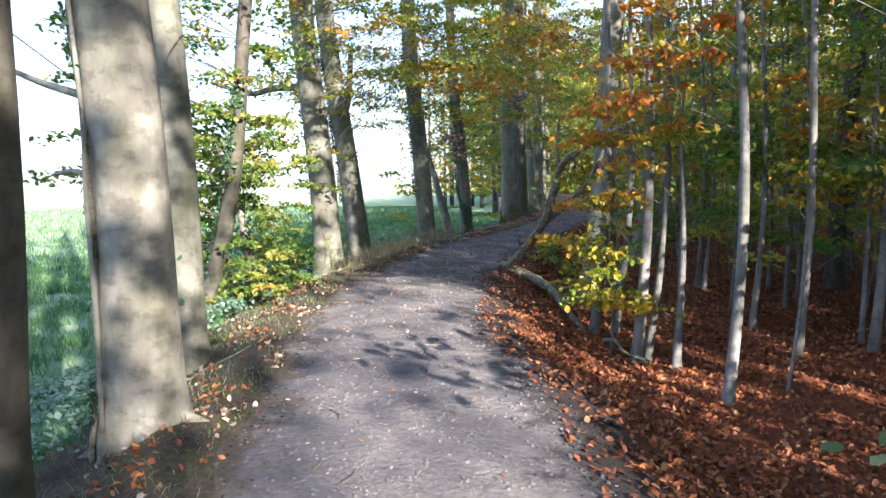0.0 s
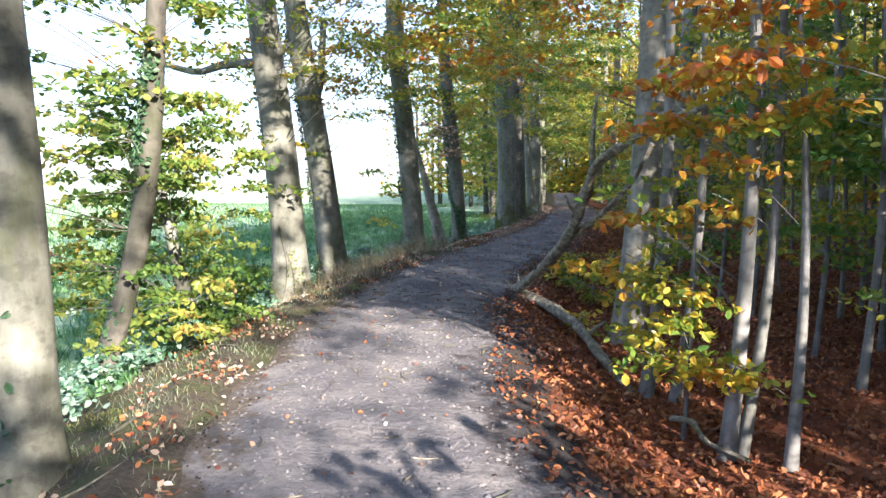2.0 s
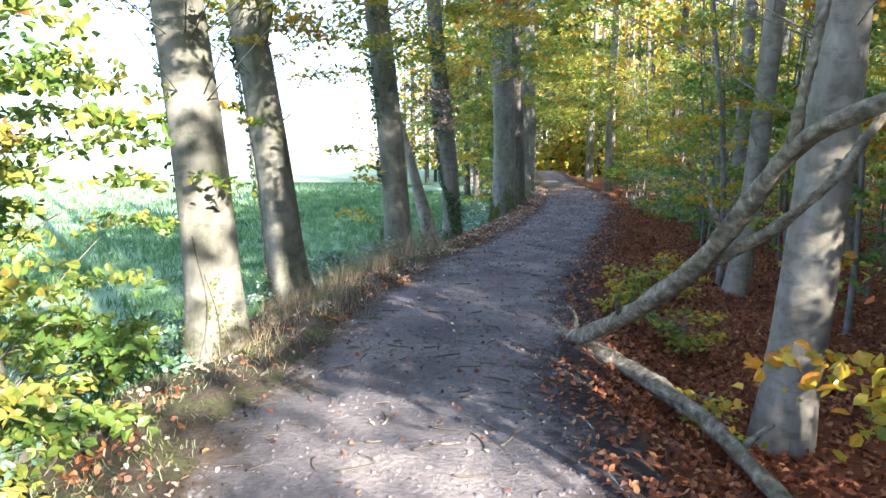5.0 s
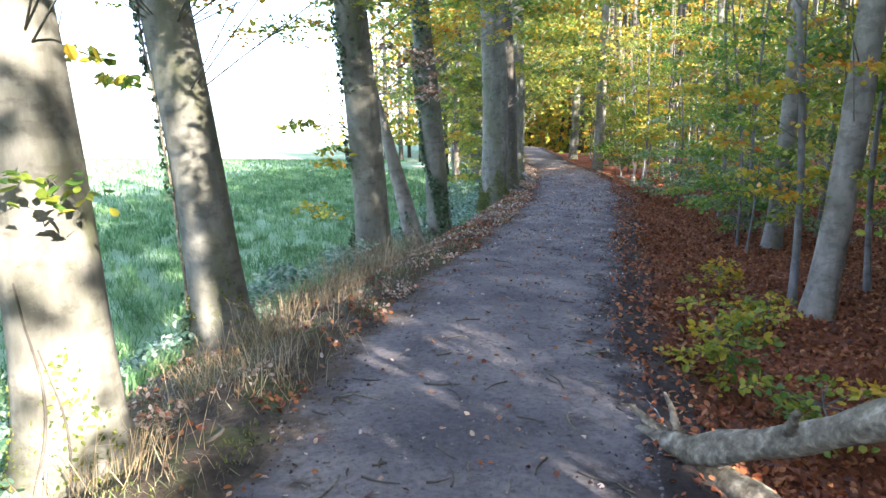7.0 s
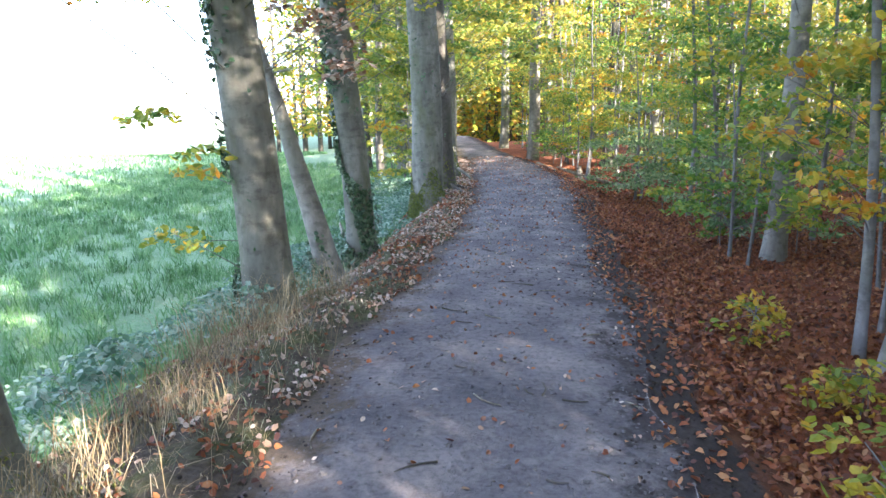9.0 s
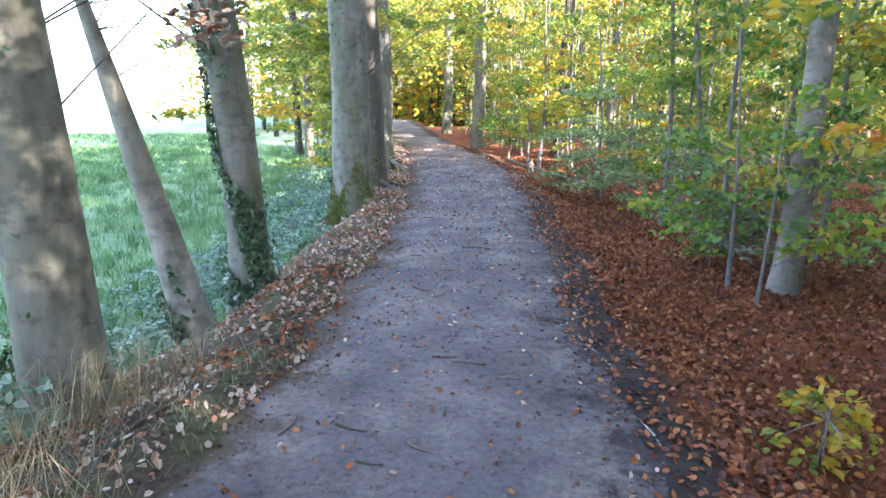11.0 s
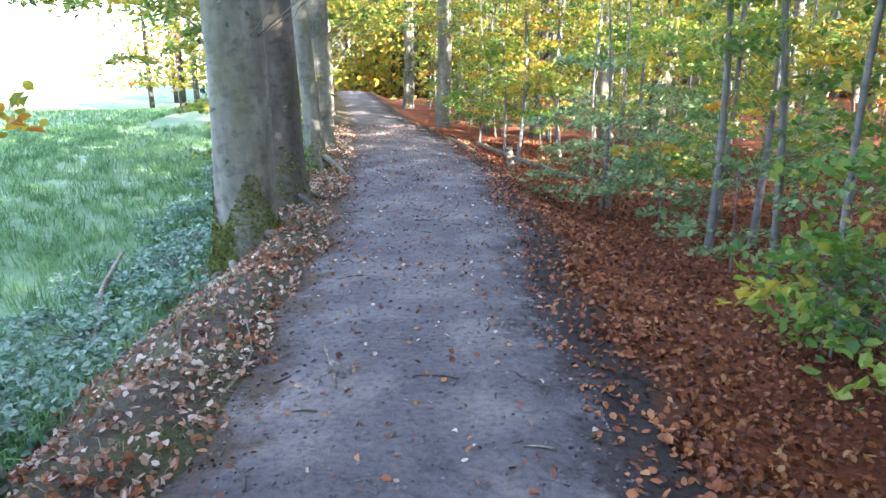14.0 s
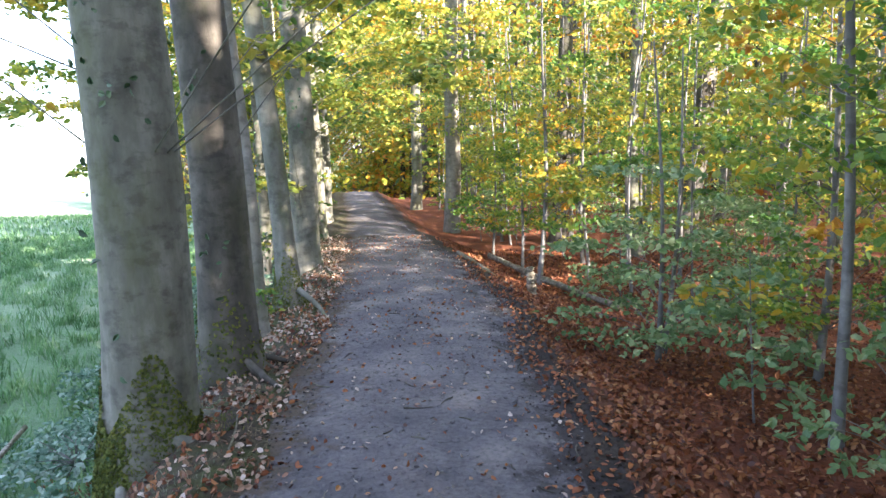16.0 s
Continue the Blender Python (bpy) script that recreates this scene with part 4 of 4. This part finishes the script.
# Roots laid bare and dead sticks along the verge.
for n in range(46):
    y = rng.uniform(5, 27)
    d = rng.uniform(0.1, 1.2)
    a, ln_ = rng.normal(1.75, 0.55), rng.uniform(0.3, 1.1)
    p = np.array([(left_edge(y) - d + q * ln_ * math.cos(a) + 0.06 * math.sin(5 * q + n), y + q * ln_ * math.sin(a)) for q in (-0.5, -0.2, 0.1, 0.5)])
    pts = np.column_stack([p, ground_z(p[:, 0], p[:, 1]) + (-0.01, 0.015, 0.012, -0.012 if n % 2 else 0.06)])
    o = pts[0].copy()
    rt = new("bare_root" if n % 2 else "dead_stick", quads("stick", *tube(curve_through(pts - o, 12), np.linspace(0.013 if n % 2 else 0.008, 0.004, 12), 7, 0.15, n), M_BARK_DARK if n % 2 else M_DEADWOOD, True))
    rt.location = o
    tagged(rt, "dark bare root running through the verge" if n % 2 else "dry grey stick lying on the verge", "root" if n % 2 else "stick", "roots and sticks on the verge")
# Moss cushions on the verge.
px, py = strip(26000, 4, 27, -1, 0.1, 1.3)
cushion = wave(px + 7, py, 1.5) > 0.42
stuff("moss", blades(on_ground(px[cushion], py[cushion]), 0.028, 0.004, 0.9), M_MOSS, "bright green moss cushions on the verge", "moss")
py = 3 + 30 * rng.uniform(0, 1, 2300) ** 0.45
q = rng.uniform(0, 1, 2300)
px = left_edge(py) * (1 - q) + right_edge(py) * q
stuff("path_leaves", leaves(on_ground(px[:1100], py[:1100], 0.008), 0.034, 0.6), M_PALELEAF, "small pale leaves trodden into the path", "fallen leaves")
stuff("path_leaves", leaves(on_ground(px[1100:], py[1100:], 0.008), 0.04, 0.6), M_DRYLEAF, "brown leaves scattered on the path", "fallen leaves")
stone = []
for n in range(6500):
    y = rng.uniform(3, 30)
    q = rng.beta(0.9, 0.9)
    x = left_edge(y) * (1 - q) + right_edge(y) * q
    s = rng.uniform(0.004, 0.012)
    c = np.array([(1, 0, 0), (0, 1, 0), (-1, 0, 0), (0, -1, 0), (0.5, 0.5, 0.7), (-0.5, 0.5, 0.7), (-0.5, -0.5, 0.6), (0.5, -0.5, 0.7)]) * s * rng.uniform(0.7, 1.3, (8, 3))
    stone.append((c + (x, y, float(ground_z(x, y)) - 0.001), np.array([(0, 1, 5, 4), (1, 2, 6, 5), (2, 3, 7, 6), (3, 0, 4, 7), (4, 5, 6, 7)])))
stuff("path_pebbles", join(stone), M_STONE, "small grey stones in the path", "pebbles")

crumb = []
for n in range(5200):
    y = rng.uniform(3, 29)
    x = right_edge(y) + rng.normal(0.05, 0.16) if n % 3 else left_edge(y) + rng.normal(0.0, 0.12)
    s = rng.uniform(0.004, 0.012)
    c = np.array([(1, 0, -0.3), (0, 1, -0.3), (-1, 0, -0.3), (0, -1, -0.3), (0.5, 0.5, 0.7), (-0.5, 0.5, 0.7), (-0.5, -0.5, 0.6), (0.5, -0.5, 0.7)]) * s * rng.uniform(0.6, 1.4, (8, 3))
    crumb.append((c + (x, y, float(ground_z(x, y))), np.array([(0, 1, 5, 4), (1, 2, 6, 5), (2, 3, 7, 6), (3, 0, 4, 7), (4, 5, 6, 7)])))
stuff("soil_crumbs", join(crumb), M_BANK, "dark soil crumbs along the rims of the path", "soil")
crumb = []
for n in range(9000):
    y = rng.uniform(4, 28)
    q = rng.uniform(0, 1)
    x = left_edge(y) * (1 - q) + right_edge(y) * q
    s = 0.002 + 0.012 * rng.uniform(0, 1) ** 2.5
    c = np.array([(1, 0, -0.3), (0, 1, -0.3), (-1, 0, -0.3), (0, -1, -0.3), (0.5, 0.5, 0.7), (-0.5, 0.5, 0.7), (-0.5, -0.5, 0.6), (0.5, -0.5, 0.7)]) * s * rng.uniform(0.6, 2.2, (8, 3)) * (1, 1, 0.7)
    crumb.append((c + (x, y, float(ground_z(x, y))), np.array([(0, 1, 5, 4), (1, 2, 6, 5), (2, 3, 7, 6), (3, 0, 4, 7), (4, 5, 6, 7)])))
stuff("soil_crumbs", join(crumb), M_PATH, "small crumbs of trodden earth on the path", "soil")

px, py = strip(5600, 0, 44, -1, 1.4, 13, 1.5)
px, py = (np.repeat(q, 18) + rng.normal(0, 0.09, 18 * len(q)) for q in (px, py))
stuff("meadow_grass", blades(on_ground(px, py), 0.13 + 0.13 * (1 + wave(px, py, 2.3)) * (0.6 + 0.4 * rng.uniform(0, 1, len(px))), 0.007, 1.0), M_GRASS, "tall dewy grass at the meadow edge", "grass")
px, py = strip(30000, 2, 60, -1, 8, 40, 1.6)
stuff("meadow_grass", blades(on_ground(px, py), 0.24, 0.02, 0.8), M_GRASS, "dewy meadow grass farther out", "grass")
px, py = strip(18000, 1, 32, -1, 0.0, 1.6)
tuft = wave(px, py, 1.1) + rng.normal(0, 0.3, len(px)) > np.where(py < 12, 0.3, np.where(py < 18, 0.3, 0.6))
stuff("dry_grass", blades(on_ground(px[tuft], py[tuft]), 0.075, 0.0014, 1.6), M_STRAW, "dry straw-coloured grass on the verge", "grass")
px, py = strip(24000, 1, 32, -1, 0.02, 1.7)
tuft = wave(px + 3, py, 1.6) + 0.3 * rng.normal(0, 1, len(px)) > -0.05
stuff("verge_grass", blades(on_ground(px[tuft], py[tuft]), np.where(py[tuft] < 11, 0.06, np.where(py[tuft] < 18, 0.075, 0.045)), 0.002, 1.5), M_DULL, "short dull green grass on the verge", "grass")
for tx, ty, th in ((-1.75, 16.5, 0.5), (-2.2, 14.0, 0.4), (-1.62, 15.6, 0.36), (-1.95, 15.2, 0.42), (-1.7, 17.2, 0.4), (-1.75, 11.6, 0.3), (-1.6, 13.2, 0.3), (-1.9, 13.6, 0.42), (-2.05, 16.3, 0.5), (-2.2, 15.7, 0.45), (-1.75, 14.5, 0.32), (-2.1, 14.6, 0.4), (-1.55, 12.6, 0.25), (-1.95, 12.7, 0.35)):
    a = rng.normal(0, 0.17, (120, 2))
    stuff("dry_grass_tuft", blades(on_ground(tx + a[:, 0], ty + a[:, 1]), th, 0.002, 0.9), M_STRAW, "tall bleached grass tuft beside a trunk", "grass")
# Brambles and nettles on the meadow bank.
px, py = strip(1000, 2, 36, -1, 1.05, 3.0)
spots = [spray((a, b, float(ground_z(a, b)) + rng.uniform(0.1, 0.38)), rng.uniform(0.14, 0.3), 42) for a, b in zip(px, py) if wave(a, b, 1.0) > -0.2]
stuff("bramble_thicket", leaves(np.concatenate(spots), 0.06, 0.6), M_HERB, "frosty green brambles and nettles on the bank", "brambles")
# Low leafy shrubs at the path's wood side.


def shrub(x, y, h, r, n, leaf, label):
    return tree("shrub", (x, y), 0.016, (0.1, 0), h, M_SAPLING, label, boughs(n, 0.03, r, 0.1, h, 0.17, 26), leaf, 0, sides=6, category="shrub", size=0.06, twig=0.004, flare=0.1, bend=0.01)


for x, y, h, r, n, leaf, label in ((1.15, 13.6, 0.5, 0.28, 20, M_YELLOW, "small yellow-leaved shrub beside the path"), (1.55, 13.0, 0.4, 0.35, 14, M_YELLOW, "small yellow-leaved shrub beside the path"), (1.9, 15.3, 0.35, 0.25, 10, M_YELLOW, "sparse low shrub on the litter"),
                                   (1.5, 11.3, 0.3, 0.2, 6, M_YELLOW, "yellow-leaved shrub under the bough"), (1.75, 16.6, 0.4, 0.25, 10, M_YELLOW, "sparse low shrub on the litter"),
                                   (-1.35, 25.5, 0.55, 0.25, 14, M_GREEN, "leafy shoots at the foot of a tree"), (2.9, 20.9, 0.6, 0.3, 12, M_GREEN, "low green shrub in the wood")):
    shrub(x, y, h, r, n, leaf, label)

for x, y, h, r, n in ((-2.35, 20.7, 0.5, 0.4, 26), (-2.55, 22.3, 0.6, 0.45, 30), (-2.3, 24.0, 0.5, 0.4, 24), (-3.0, 21.5, 0.5, 0.5, 26), (-2.75, 18.6, 0.5, 0.45, 26), (-2.5, 25.6, 0.45, 0.4, 20), (-3.2, 16.0, 0.5, 0.45, 24), (-3.3, 12.6, 0.6, 0.5, 26), (-3.0, 11.0, 0.55, 0.5, 26)):
    shrub(x, y, h, r, n, M_HERB, "frosty green bramble clump on the meadow bank")
